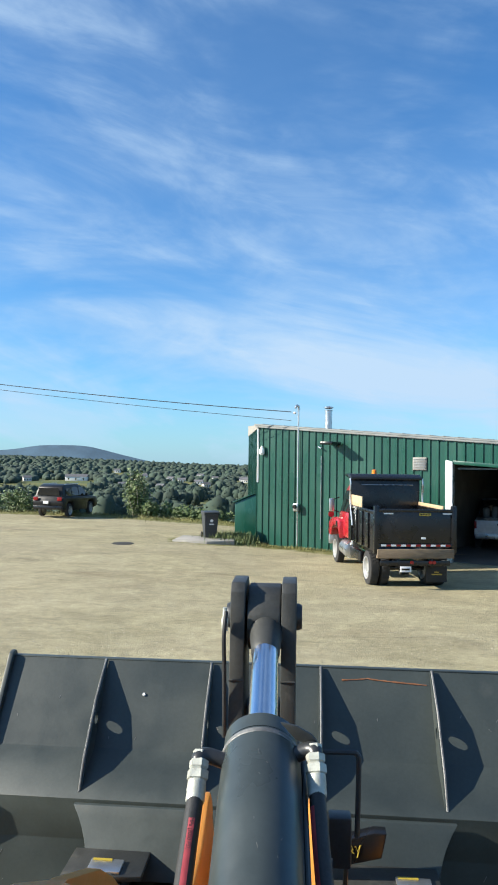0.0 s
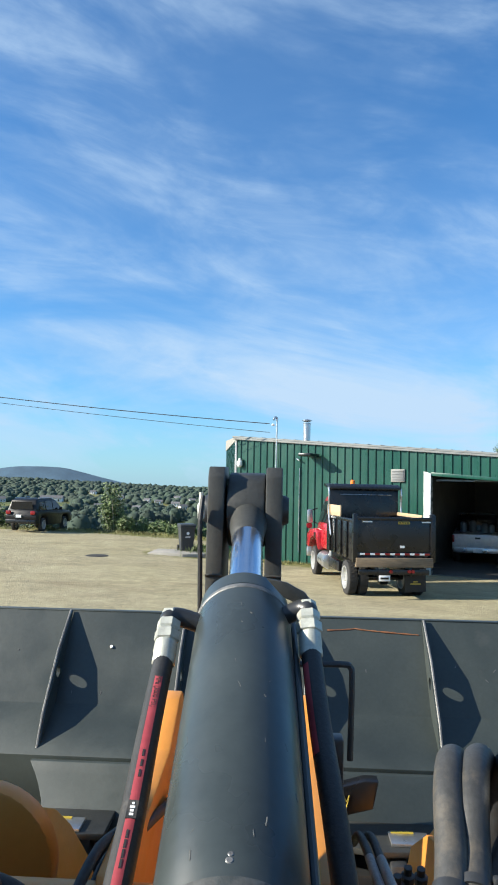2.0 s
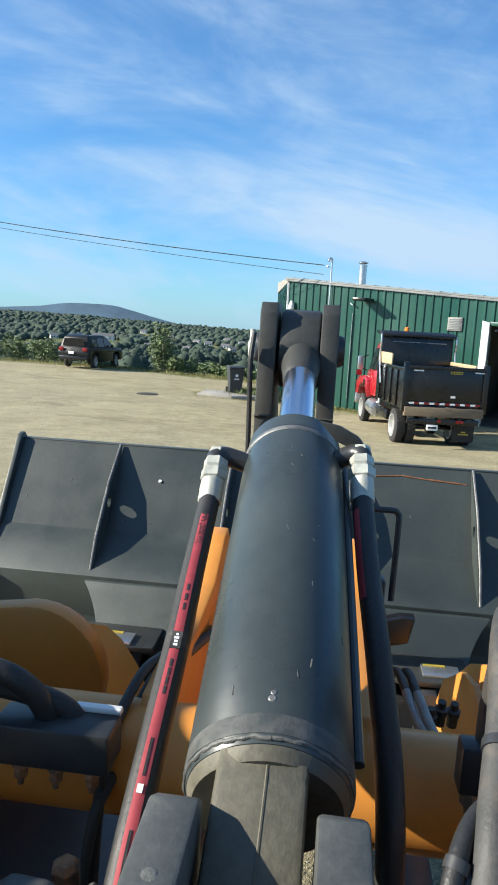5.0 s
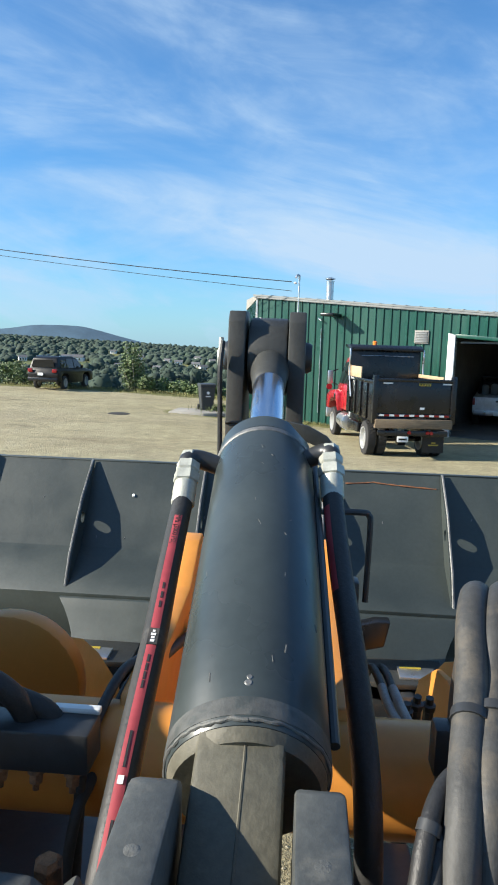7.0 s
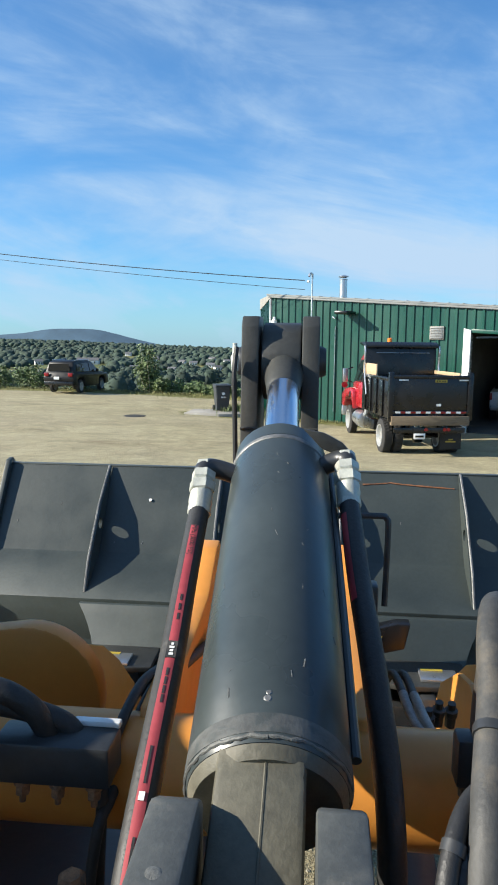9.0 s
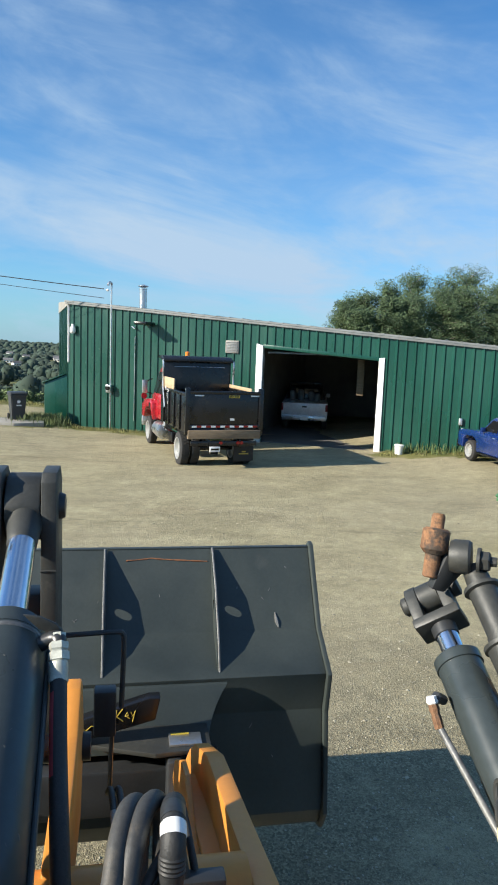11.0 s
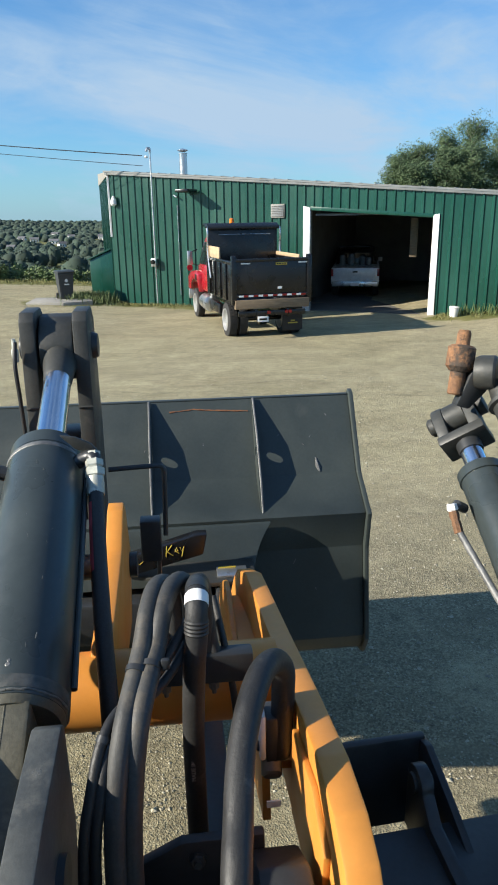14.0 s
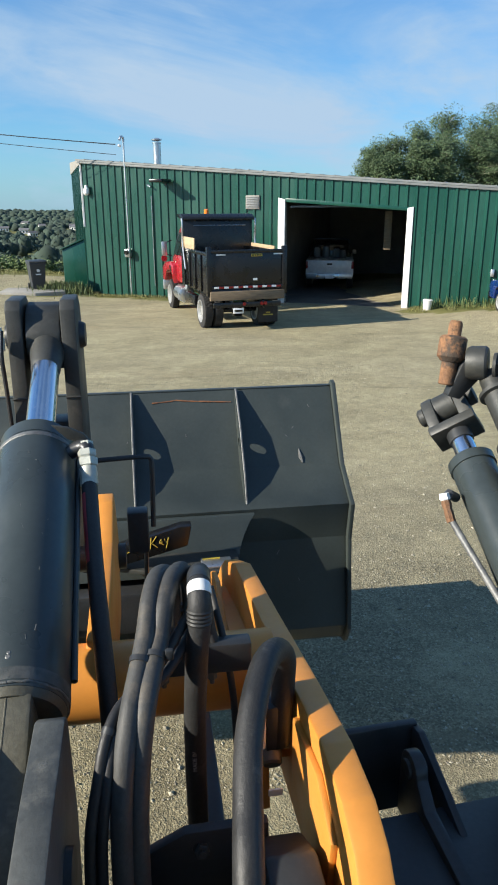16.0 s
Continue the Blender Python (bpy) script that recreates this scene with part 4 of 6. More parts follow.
part("return_pipe", tube([C0 + side_c * 0.098 + way * 0.05, C1 + side_c * 0.098 - way * 0.03], 0.007, 10), "cylinder", cyl)
part("port_bracket", prism([(0.125, 2.782), (0.165, 2.775), (0.200, 2.757), (0.216, 2.738), (0.212, 2.728), (0.185, 2.735), (0.16, 2.745)], 1.455, 1.465, "y", 0.003), "cast", cyl)

# hoses over the cross tube
HOSES = [
    ("dusty", 0.0172, [(0.382, 1.055, 2.368), (0.384, 1.065, 2.458), (0.386, 1.050, 2.543), (0.378, 1.000, 2.616), (0.359, 0.950, 2.641), (0.345, 0.900, 2.625), (0.334, 0.840, 2.588), (0.319, 0.780, 2.555), (0.304, 0.720, 2.518), (0.293, 0.675, 2.455), (0.287, 0.640, 2.348), (0.285, 0.620, 2.108)]),
    ("dusty", 0.0172, [(0.424, 1.055, 2.368), (0.424, 1.065, 2.468), (0.422, 1.050, 2.558), (0.406, 0.990, 2.628), (0.385, 0.940, 2.641), (0.369, 0.890, 2.620), (0.358, 0.845, 2.584), (0.344, 0.790, 2.560), (0.329, 0.730, 2.524), (0.318, 0.690, 2.455), (0.311, 0.650, 2.348), (0.310, 0.630, 2.108)]),
    ("rubber", 0.0205, [(0.446, 1.06, 2.36), (0.445, 1.06, 2.50), (0.440, 1.0, 2.605), (0.433, 0.94, 2.642), (0.430, 0.885, 2.636), (0.427, 0.868, 2.59), (0.421, 0.865, 2.523), (0.415, 0.87, 2.397), (0.414, 0.88, 2.257), (0.416, 0.88, 2.05)]),
    ("rubber", 0.0225, [(0.455, 0.46, 2.38), (0.463, 0.53, 2.44), (0.470, 0.58, 2.462), (0.477, 0.63, 2.488), (0.487, 0.68, 2.512), (0.507, 0.74, 2.541), (0.533, 0.80, 2.552), (0.562, 0.85, 2.535), (0.583, 0.89, 2.485), (0.588, 0.915, 2.419), (0.586, 0.92, 2.34), (0.582, 0.92, 2.27)]),
    ("rubber", 0.0090, [(0.428, 0.925, 2.612), (0.419, 0.90, 2.603), (0.399, 0.88, 2.583), (0.366, 0.84, 2.553), (0.331, 0.80, 2.532), (0.294, 0.755, 2.530), (0.272, 0.712, 2.512), (0.257, 0.672, 2.462), (0.240, 0.64, 2.36), (0.232, 0.62, 2.1)]),
    ("rubber", 0.0090, [(0.430, 0.925, 2.598), (0.422, 0.90, 2.591), (0.406, 0.88, 2.554), (0.372, 0.84, 2.525), (0.333, 0.795, 2.512), (0.303, 0.75, 2.512), (0.282, 0.71, 2.500), (0.270, 0.67, 2.455), (0.257, 0.64, 2.35), (0.25, 0.62, 2.1)]),
    ("rubber", 0.0088, [(0.318, 1.63, 2.205), (0.324, 1.60, 2.235), (0.329, 1.56, 2.245), (0.335, 1.49, 2.247)]),
    ("sleeve", 0.0094, [(0.335, 1.49, 2.247), (0.337, 1.45, 2.247), (0.342, 1.38, 2.251), (0.347, 1.30, 2.271), (0.350, 1.20, 2.296), (0.354, 1.10, 2.315)]),
    ("rubber", 0.0088, [(0.340, 1.63, 2.205), (0.345, 1.60, 2.235), (0.350, 1.56, 2.246), (0.355, 1.48, 2.250)]),
    ("sleeve", 0.0094, [(0.355, 1.48, 2.250), (0.356, 1.45, 2.254), (0.359, 1.37, 2.262), (0.360, 1.29, 2.280), (0.362, 1.22, 2.309)]),
    ("rubber", 0.0085, [(-0.080, 1.53, 2.311), (-0.119, 1.31, 2.363), (-0.132, 1.20, 2.376), (-0.145, 1.08, 2.331), (-0.145, 1.05, 2.266), (-0.15, 1.04, 2.12), (-0.15, 1.04, 1.95)]),
    ("rubber", 0.0085, [(-0.067, 1.55, 2.311), (-0.106, 1.32, 2.350), (-0.125, 1.21, 2.344), (-0.135, 1.08, 2.286), (-0.145, 1.03, 2.253), (-0.16, 1.02, 2.12), (-0.16, 1.02, 1.95)]),
    ("rubber", 0.0095, [(-0.048, 1.53, 2.331), (-0.080, 1.34, 2.357), (-0.119, 1.275, 2.331), (-0.145, 1.21, 2.286)]),
    ("rubber", 0.0165, [(-0.50, 1.02, 2.42), (-0.36, 1.02, 2.462), (-0.29, 1.03, 2.462), (-0.24, 1.04, 2.43), (-0.215, 1.05, 2.38)]),
    ("rubber", 0.0165, [(-0.50, 1.05, 2.39), (-0.35, 1.05, 2.425), (-0.27, 1.05, 2.425), (-0.205, 1.06, 2.40), (-0.175, 1.06, 2.37)]),
    ("rubber", 0.0130, [(0.452, 1.10, 2.55), (0.455, 1.07, 2.50), (0.462, 1.06, 2.44), (0.475, 1.05, 2.39)]),
    ("rubber", 0.0075, [(0.470, 1.14, 2.50), (0.480, 1.10, 2.46), (0.492, 1.06, 2.40), (0.505, 1.04, 2.30), (0.51, 1.02, 2.18)]),
]
for material, r, pts in HOSES:
    part("hose", tube(glide(pts, 8), r, 18), material, loader)
taped = glide(HOSES[2][2], 8)
part("white_band", tube(taped[29:33], 0.0216, 20), "white", loader, "white tape round the hose")
part("hose_cap", tube(taped[24:29], 0.0212, 20), "black", loader)
for p, q, r in (((0.3265, 0.810, 2.572), (0.3225, 0.794, 2.5635), 0.0190), ((0.3505, 0.817, 2.574), (0.3465, 0.801, 2.5655), 0.0190), ((0.276, 0.720, 2.517), (0.271, 0.710, 2.508), 0.0112), ((0.286, 0.718, 2.504), (0.281, 0.708, 2.496), 0.0112)):
    part("hose_clamp", turned(p, q, [(0, r), (0.010, r)], 16), "black", loader)
part("clamp_tail", box(0.366, 0.380, 0.802, 0.812, 2.568, 2.588, 0.003), "black", loader)
for k in range(4):
    p = taped[36 + k]
    part("tape_wrap", turned(p, taped[38 + k], [(0, 0.0208), (0.003, 0.0224), (0.006, 0.0208)], 18), "rubber", loader)
ragb = bmesh.new()
bmesh.ops.create_icosphere(ragb, subdivisions=3, radius=0.03, matrix=Matrix.Translation((0.256, 0.93, 2.11)) @ Matrix.Diagonal((0.95, 0.9, 1.7, 1)))
for v in ragb.verts:
    v.co += Vector((0.010, 0.010, 0.014)) * noise.noise(v.co * 45)
part("rag", ragb, "white", loader, "white rag tied round a hose")
letters = bpy.data.curves.new("print", "FONT")
letters.body, letters.size, letters.extrude, letters.align_x = "MADE IN USA", 0.011, 0.0004, "CENTER"
font_ob = new("print", letters)
bpy.context.view_layer.update()
print_mesh = bpy.data.meshes.new_from_object(font_ob.evaluated_get(bpy.context.evaluated_depsgraph_get()))
bpy.data.objects.remove(font_ob)
print_mesh.transform(Matrix.Translation((0.4145, 0.876, 2.315)) @ pose(0, 0, 0, 86, 0, 0) @ pose(0, 0, 0.0206, 0, 0, 90))
print_mesh.materials.append(M["concrete"])
print_ob = new("hose_print", print_mesh)
print_ob.parent = loader
# hose blocks with bolts
blk = part("hose_block", box(0.345, 0.545, 1.034, 1.072, 2.355, 2.424, 0.006), "black", loader, "black hose clamp block")
for x in (0.362, 0.462):
    part("bolt", hexbolt((x, 1.049, 2.356), (0, -0.15, -1), 0.011, 0.02), "tubebrown", blk)
end_blk = part("hose_block", box(0.552, 0.578, 0.90, 0.955, 2.262, 2.368, 0.005), "black", loader, "black hose clamp block on the boom arm")
part("clamp_plate", box(0.540, 0.5515, 0.895, 0.935, 2.275, 2.378, 0.004), "white", end_blk, "pale worn clamp plate")
for z in (2.295, 2.355):
    part("bolt", hexbolt((0.540, 0.915, z), (-1, 0, 0), 0.008, 0.014), "cast", end_blk)
part("hose_end", turned((0.566, 0.93, 2.262), (0.562, 0.885, 2.235), [(0, 0.021), (0.04, 0.021), (0.045, 0.017)], 20), "tubebrown", end_blk, "dusty steel hose end")
part("paper_tag", box(0.540, 0.566, 0.80, 0.803, 2.258, 2.272), "white", loader, "small white paper tag")
lblk = part("hose_block", box(-0.290, -0.120, 1.011, 1.075, 2.331, 2.392, 0.006), "black", loader, "black hose clamp block")
# white strip paints the sunlight along the block's rear top edge
part("block_strip", box(-0.190, -0.120, 1.066, 1.080, 2.390, 2.400, 0.003), "white", lblk, "white strip standing for sunlight on the block's top")
for x in (-0.248, -0.197, -0.145):
    part("bolt", hexbolt((x, 1.024, 2.331), (0, -0.15, -1), 0.010, 0.02), "rust", lblk)
# dusty arm, its grey lightened to make up for blocked sunlight
part("cast_arm", prism([(-0.209, 2.298), (-0.177, 2.324), (-0.132, 2.321), (-0.109, 2.302), (-0.080, 2.331), (-0.071, 2.315), (-0.087, 2.276), (-0.138, 2.266), (-0.209, 2.260)], 0.811, 0.850, "y", 0.008), "dustgrey", loader, "dusty cast steel arm")
part("cast_plug", turned((-0.129, 0.888, 2.272), (-0.129, 0.882, 2.363), [(0, 0.018), (0.032, 0.018), (0.039, 0.012)], 6), "rust", loader)
bb = part("frame_bracket", prism([(0.285, 2.05), (0.53, 2.05), (0.525, 2.293), (0.385, 2.290), (0.285, 2.235)], 0.715, 0.735, "y", 0.004), "black", loader, "black steel bracket plate")
part("bracket_bolt", hexbolt((0.411, 0.714, 2.255), (0, -1, 0.4), 0.013, 0.015), "cast", bb)
part("frame_tower", prism([(0.30, 1.7), (0.70, 1.7), (0.72, 2.26), (0.62, 2.33), (0.40, 2.33), (0.30, 2.2)], 0.50, 0.585, "x", 0.01), "black", loader, "black boom tower of the front frame")
part("strut", tube([(0.485, 0.74, 2.32), (0.475, 0.66, 2.05)], 0.012, 10), "galv", loader)
for x, y, z in ((0.405, 1.60, 2.105), (0.43, 1.62, 2.112), (0.461, 1.64, 2.10)):
    part("valve_fitting", turned((x, y, z), (x, y - 0.02, z + 0.1), [(0, 0.012), (0.026, 0.012), (0.029, 0.015), (0.042, 0.015), (0.045, 0.009), (0.06, 0.009)], 8), "cast", loader)

# plough wing lift at the right of the machine, drawn at full size and set to its place
WING = Matrix.Translation((0.478, -0.171, 3.31)) @ pose(0, 0, 0, -0.5, 0, 4.0) @ Matrix.Scale(0.636, 4) @ Matrix.Translation((-0.268, -0.019, -3.208))
MOUNT = Matrix.Translation((0.478, -0.171, 3.31)) @ pose(0, 0, 0, -0.5, 0, 4.0) @ Matrix.Scale(0.78, 4) @ Matrix.Translation((-0.268, -0.019, -3.208))


def wing_part(name, bm, material, parent, label="", m=WING):
    bmesh.ops.transform(bm, matrix=m, verts=bm.verts[:])
    return part(name, bm, material, parent, label)


M0, M9 = Vector((1.575, 2.50, 2.165)), Vector((1.52, 1.72, 1.70))
mast = wing_part("wing_cylinder", turned(M0, M9, [(0, 0.084), (0.01, 0.096), (0.05, 0.096), (0.052, 0.09), (1.15, 0.09)], 40), "cylinder", loader, "black hydraulic cylinder of a plough wing")
MW = (M0 - M9).normalized()
wing_part("wing_rod", turned(M0, M0 + MW, [(0, 0.047), (0.14, 0.047)], 24), "chrome", mast, "bright rod")
wing_part("rod_cup", turned(M0 + MW * 0.10, M0 + MW, [(0, 0.052), (0.08, 0.056)], 24), "black", mast)
side_way = (Vector((1.0, -0.12, 0.18)) - MW * Vector((1.0, -0.12, 0.18)).dot(MW)).normalized()
back_way = MW.cross(side_way)
turn = Matrix.Translation(M0 + MW * 0.175) @ Matrix((side_way, back_way, MW)).transposed().to_4x4() @ pose(0, 0, 0, 0, 0, -28)
wing_part("clevis_base", box(-0.105, 0.100, -0.075, 0.075, -0.03, 0.016, 0.008, m=turn), "cast", mast)
for x in (-0.100, 0.040):
    ear = prism([(-0.062, 0.0), (0.062, 0.0), (0.066, 0.12), (0.058, 0.165), (0.034, 0.195), (0.0, 0.205), (-0.034, 0.195), (-0.058, 0.165), (-0.066, 0.12)], x, x + 0.052, "x", 0.008)
    bmesh.ops.transform(ear, matrix=turn, verts=ear.verts[:])
    wing_part("clevis_ear", ear, "cast", mast)
knuckle = turned(turn @ Vector((-0.135, 0, 0.135)), turn @ Vector((0.2, 0, 0.135)), [(0, 0.03), (0.010, 0.042), (0.03, 0.042), (0.035, 0.034), (0.085, 0.034), (0.088, 0.062), (0.172, 0.062), (0.175, 0.034), (0.225, 0.034), (0.23, 0.046), (0.262, 0.046), (0.268, 0.034)], 24)
wing_part("clevis_pin", knuckle, "cast", mast)
P0, P1 = Vector((1.505, 2.63, 2.46)), Vector((1.55, 2.67, 2.725))
wing_part("hinge_pin", turned(P0, P1, [(0, 0.028), (0.005, 0.033), (0.11, 0.033), (0.112, 0.028), (0.255, 0.028), (0.268, 0.022)], 24), "rust", loader, "rusted steel hinge pin")
wing_part("hinge_collar", turned(P0 + (P1 - P0) * 0.36, P1, [(0, 0.040), (0.02, 0.057), (0.098, 0.057), (0.108, 0.044)], 28), "rust", loader, "rusted collar on the pin")
wing_part("link_plate", prism([(1.50, 2.42), (1.56, 2.40), (1.66, 2.50), (1.67, 2.58), (1.62, 2.61), (1.56, 2.56)], 2.60, 2.65, "y", 0.008), "black", loader)
E0 = Vector((1.64, 2.57, 2.555))
wing_part("pivot_eye", turned(E0 - Vector((0.06, -0.04, 0)), E0 + Vector((0.06, -0.05, 0.01)), [(0, 0.062), (0.02, 0.07), (0.075, 0.07), (0.085, 0.062)], 28), "cast", loader)
wing_part("pivot_nut", hexbolt(E0 + Vector((0.02, -0.035, 0.0)), (0.75, -0.62, 0.05), 0.042, 0.05), "cast", loader)
T0, T1 = Vector((1.665, 2.57, 2.51)), Vector((1.66, 1.75, 1.84))
post = wing_part("wing_post", turned(T0, T1, [(0, 0.045), (0.05, 0.05), (0.085, 0.05), (0.09, 0.074), (0.105, 0.074), (0.11, 0.058), (0.30, 0.056), (0.302, 0.06), (0.33, 0.06), (0.335, 0.088), (0.35, 0.088), (0.355, 0.078), (0.60, 0.068), (0.602, 0.08), (0.62, 0.08), (0.625, 0.066), (1.35, 0.062)], 36), "cast", loader, "black telescoping post, paint worn")
plate_edge = [(1.68, 2.33), (1.75, 2.32), (1.785, 2.24), (1.83, 2.17), (1.90, 2.125), (1.98, 2.115), (2.05, 2.10), (2.05, 1.86), (1.88, 1.85), (1.84, 1.93), (1.72, 2.02)]
brk = wing_part("wing_bracket", prism(plate_edge, 2.33, 2.39, "y", 0.008), "tubebrown", loader, "dusty steel bracket plate")
wing_part("bracket_boss", turned((1.955, 2.34, 2.02), (1.94, 2.28, 2.015), [(0, 0.085), (0.02, 0.085), (0.026, 0.07), (0.03, 0.03)], 28), "tubebrown", brk)
wing_part("bracket_foot", box(1.86, 1.98, 2.28, 2.42, 1.80, 1.845, 0.006), "black", brk)
wing_part("port_plug", tube([(1.45, 2.37, 2.06), (1.405, 2.345, 2.09), (1.385, 2.335, 2.07)], 0.02, 10), "black", loader)
wing_part("port_elbow", turned((1.378, 2.33, 2.085), (1.385, 2.27, 2.0), [(0, 0.016), (0.03, 0.021), (0.05, 0.016), (0.06, 0.019), (0.10, 0.018)], 8), "rust", loader, "rusty orange pipe nut")
wing_part("pipe_nut", turned((1.376, 2.335, 2.10), (1.379, 2.322, 2.07), [(0, 0.020), (0.022, 0.023), (0.03, 0.017)], 8), "white", loader)
wing_part("wing_pipe", tube([(1.386, 2.28, 2.01), (1.405, 2.08, 1.906), (1.425, 1.93, 1.82), (1.44, 1.74, 1.70), (1.445, 1.56, 1.585)], 0.0135, 12), "bare", loader, "thin steel oil pipe")
CH0, CH1 = Vector((1.43, 1.95, 1.95)), Vector((1.33, 1.64, 1.52))
along = (CH1 - CH0).normalized()
for k in range(10):
    c = CH0.lerp(CH1, k / 9)
    flat_a = along.cross(Vector((0, 1, 0.3))).normalized()
    across = flat_a if k % 2 else along.cross(flat_a)
    ringp = []
    for a in np.linspace(0, 2 * math.pi, 21):
        ringp.append(c + along * (0.042 * math.sin(a)) + across * (0.022 * math.copysign(abs(math.cos(a)) ** 0.6, math.cos(a))))
    wing_part("chain_link", tube(ringp, 0.0105, 8, caps=False), "chain" if 1 < k < 6 else "cast", loader)
wb = wing_part("wing_mount", box(0.77, 1.05, 1.72, 1.75, 1.24, 1.585, 0.008), "black", loader, "black welded wing mount with an eared lug", m=MOUNT)
for x in (0.755, 1.03):
    wing_part("mount_side", prism([(1.36, 1.25), (1.74, 1.25), (1.74, 1.57), (1.68, 1.585), (1.5, 1.52), (1.36, 1.46)], x, x + 0.025, "x", 0.006), "black", wb, m=MOUNT)
wing_part("mount_floor", box(0.62, 1.24, 0.80, 1.50, 1.42, 1.47, 0.01), "black", wb, m=MOUNT)
ear_edge = [(1.05, 1.36), (1.62, 1.36), (1.62, 1.52)] + [(1.565 + 0.055 * math.cos(radians(a)), 1.565 + 0.055 * math.sin(radians(a))) for a in range(0, 181, 20)] + [(1.45, 1.51), (1.05, 1.475)]
wing_part("mount_ear", prism(ear_edge, 0.945, 0.985, "x", 0.006), "black", wb, m=MOUNT)
wing_part("ear_bush", turned((0.935, 1.565, 1.565), (1.0, 1.565, 1.565), [(0, 0.03), (0.06, 0.03)], 20), "cast", wb, m=MOUNT)
wing_part("mount_fender", prism([(1.24, 1.3), (1.75, 1.3), (1.75, 1.58), (1.34, 1.635), (1.26, 1.62)], 1.00, 1.53, "y", 0.015), "black", loader, "black fender plate", m=MOUNT)
wing_part("mount_beam", box(0.62, 1.5, 1.28, 1.5, 1.18, 1.42, 0.02), "black", loader, m=MOUNT)

# chassis, wheels and cab
part("frame_deck", box(-0.50, -0.02, 0.45, 1.30, 2.02, 2.06, 0.01), "black", loader, "black deck plate of the front frame")
part("frame_deck", box(-0.66, -0.17, 0.85, 2.16, 1.38, 1.44, 0.01), "black", loader, "black deck plate of the front frame")
part("frame_deck", box(0.43, 0.53, 0.85, 2.10, 1.38, 1.44, 0.01), "black", loader, "black deck plate of the front frame")
part("front_frame", prism([(-0.9, 0.7), (1.3, 0.65), (1.35, 1.15), (0.95, 1.6), (0.2, 1.65), (-0.9, 1.3)], -0.46, 0.46, "x", 0.03), "black", loader, "black front frame")
part("rear_frame", prism([(-4.4, 0.9), (-0.9, 0.8), (-0.9, 1.3), (-1.6, 2.2), (-4.4, 2.0)], -0.7, 0.7, "x", 0.05), "orange", loader, "orange engine hood and rear frame")
# arch, skirt and stays added out of view to shade the boom's left side
arch = [(0.25, 2.0)] + [(1.12 + 0.88 * math.cos(radians(a)), 2.28 + 0.58 * math.sin(radians(a))) for a in range(170, 9, -20)] + [(2.0, 2.0), (1.9, 2.0)] + [(1.12 + 0.80 * math.cos(radians(a)), 2.22 + 0.52 * math.sin(radians(a))) for a in range(10, 171, 20)] + [(0.35, 2.0)]
part("front_fender", prism(arch, -1.36, -0.98, "x", 0.01), "black", loader, "unseen black arch added to shade the boom's left side")
part("fender_skirt", prism([(0.34, 2.0), (0.34, 2.35), (0.62, 2.66), (1.12, 2.78), (1.62, 2.66), (1.90, 2.35), (1.90, 2.0)], -1.0, -0.98, "x", 0.003), "black", loader)
part("fender_stay", box(-1.30, -1.24, 1.0, 1.12, 1.4, 2.26, 0.01), "black", loader)
part("fender_arm", box(-1.28, -0.44, 1.02, 1.10, 1.40, 1.47, 0.01), "black", loader)
part("front_axle", turned((-0.95, 0.95, 0.74), (0.95, 0.95, 0.74), [(0, 0.12), (1.9, 0.12)], 20), "black", loader)
part("rear_axle", turned((-0.95, -2.7, 0.74), (0.95, -2.7, 0.74), [(0, 0.12), (1.9, 0.12)], 20), "black", loader)
for x in (-1.0, 1.0):
    for y in (0.95, -2.7):
        wheel = part("wheel", turned((x - 0.16, y, 0.74), (x + 0.16, y, 0.74), [(0, 0.34), (0.1, 0.3), (0.22, 0.3), (0.32, 0.34)], 28), "orange", loader)
        part("tyre", turned((x - 0.25, y, 0.74), (x + 0.25, y, 0.74), [(0, 0.40), (0.02, 0.62), (0.06, 0.72), (0.13, 0.745), (0.37, 0.745), (0.44, 0.72), (0.48, 0.62), (0.5, 0.40)], 40), "tyre", wheel)
part("cab_floor", box(-0.72, 0.72, -1.5, 0.30, 1.55, 1.65, 0.02), "black", loader)
part("cab_roof", box(-0.78, 0.78, -1.55, -0.42, 3.72, 3.86, 0.05), "orange", loader, "orange cab roof")
part("cab_rear", box(-0.72, 0.72, -1.52, -1.45, 1.6, 3.75, 0.01), "black", loader)
for x in (-0.72, 0.66):
    part("cab_post", box(x, x + 0.06, -1.5, -1.40, 1.6, 3.75, 0.01), "black", loader)
    part("cab_post", box(x, x + 0.06, -0.55, -0.47, 1.6, 3.75, 0.01), "black", loader)
part("dashboard", box(-0.45, 0.45, 0.32, 0.46, 1.65, 1.95, 0.03), "black", loader)


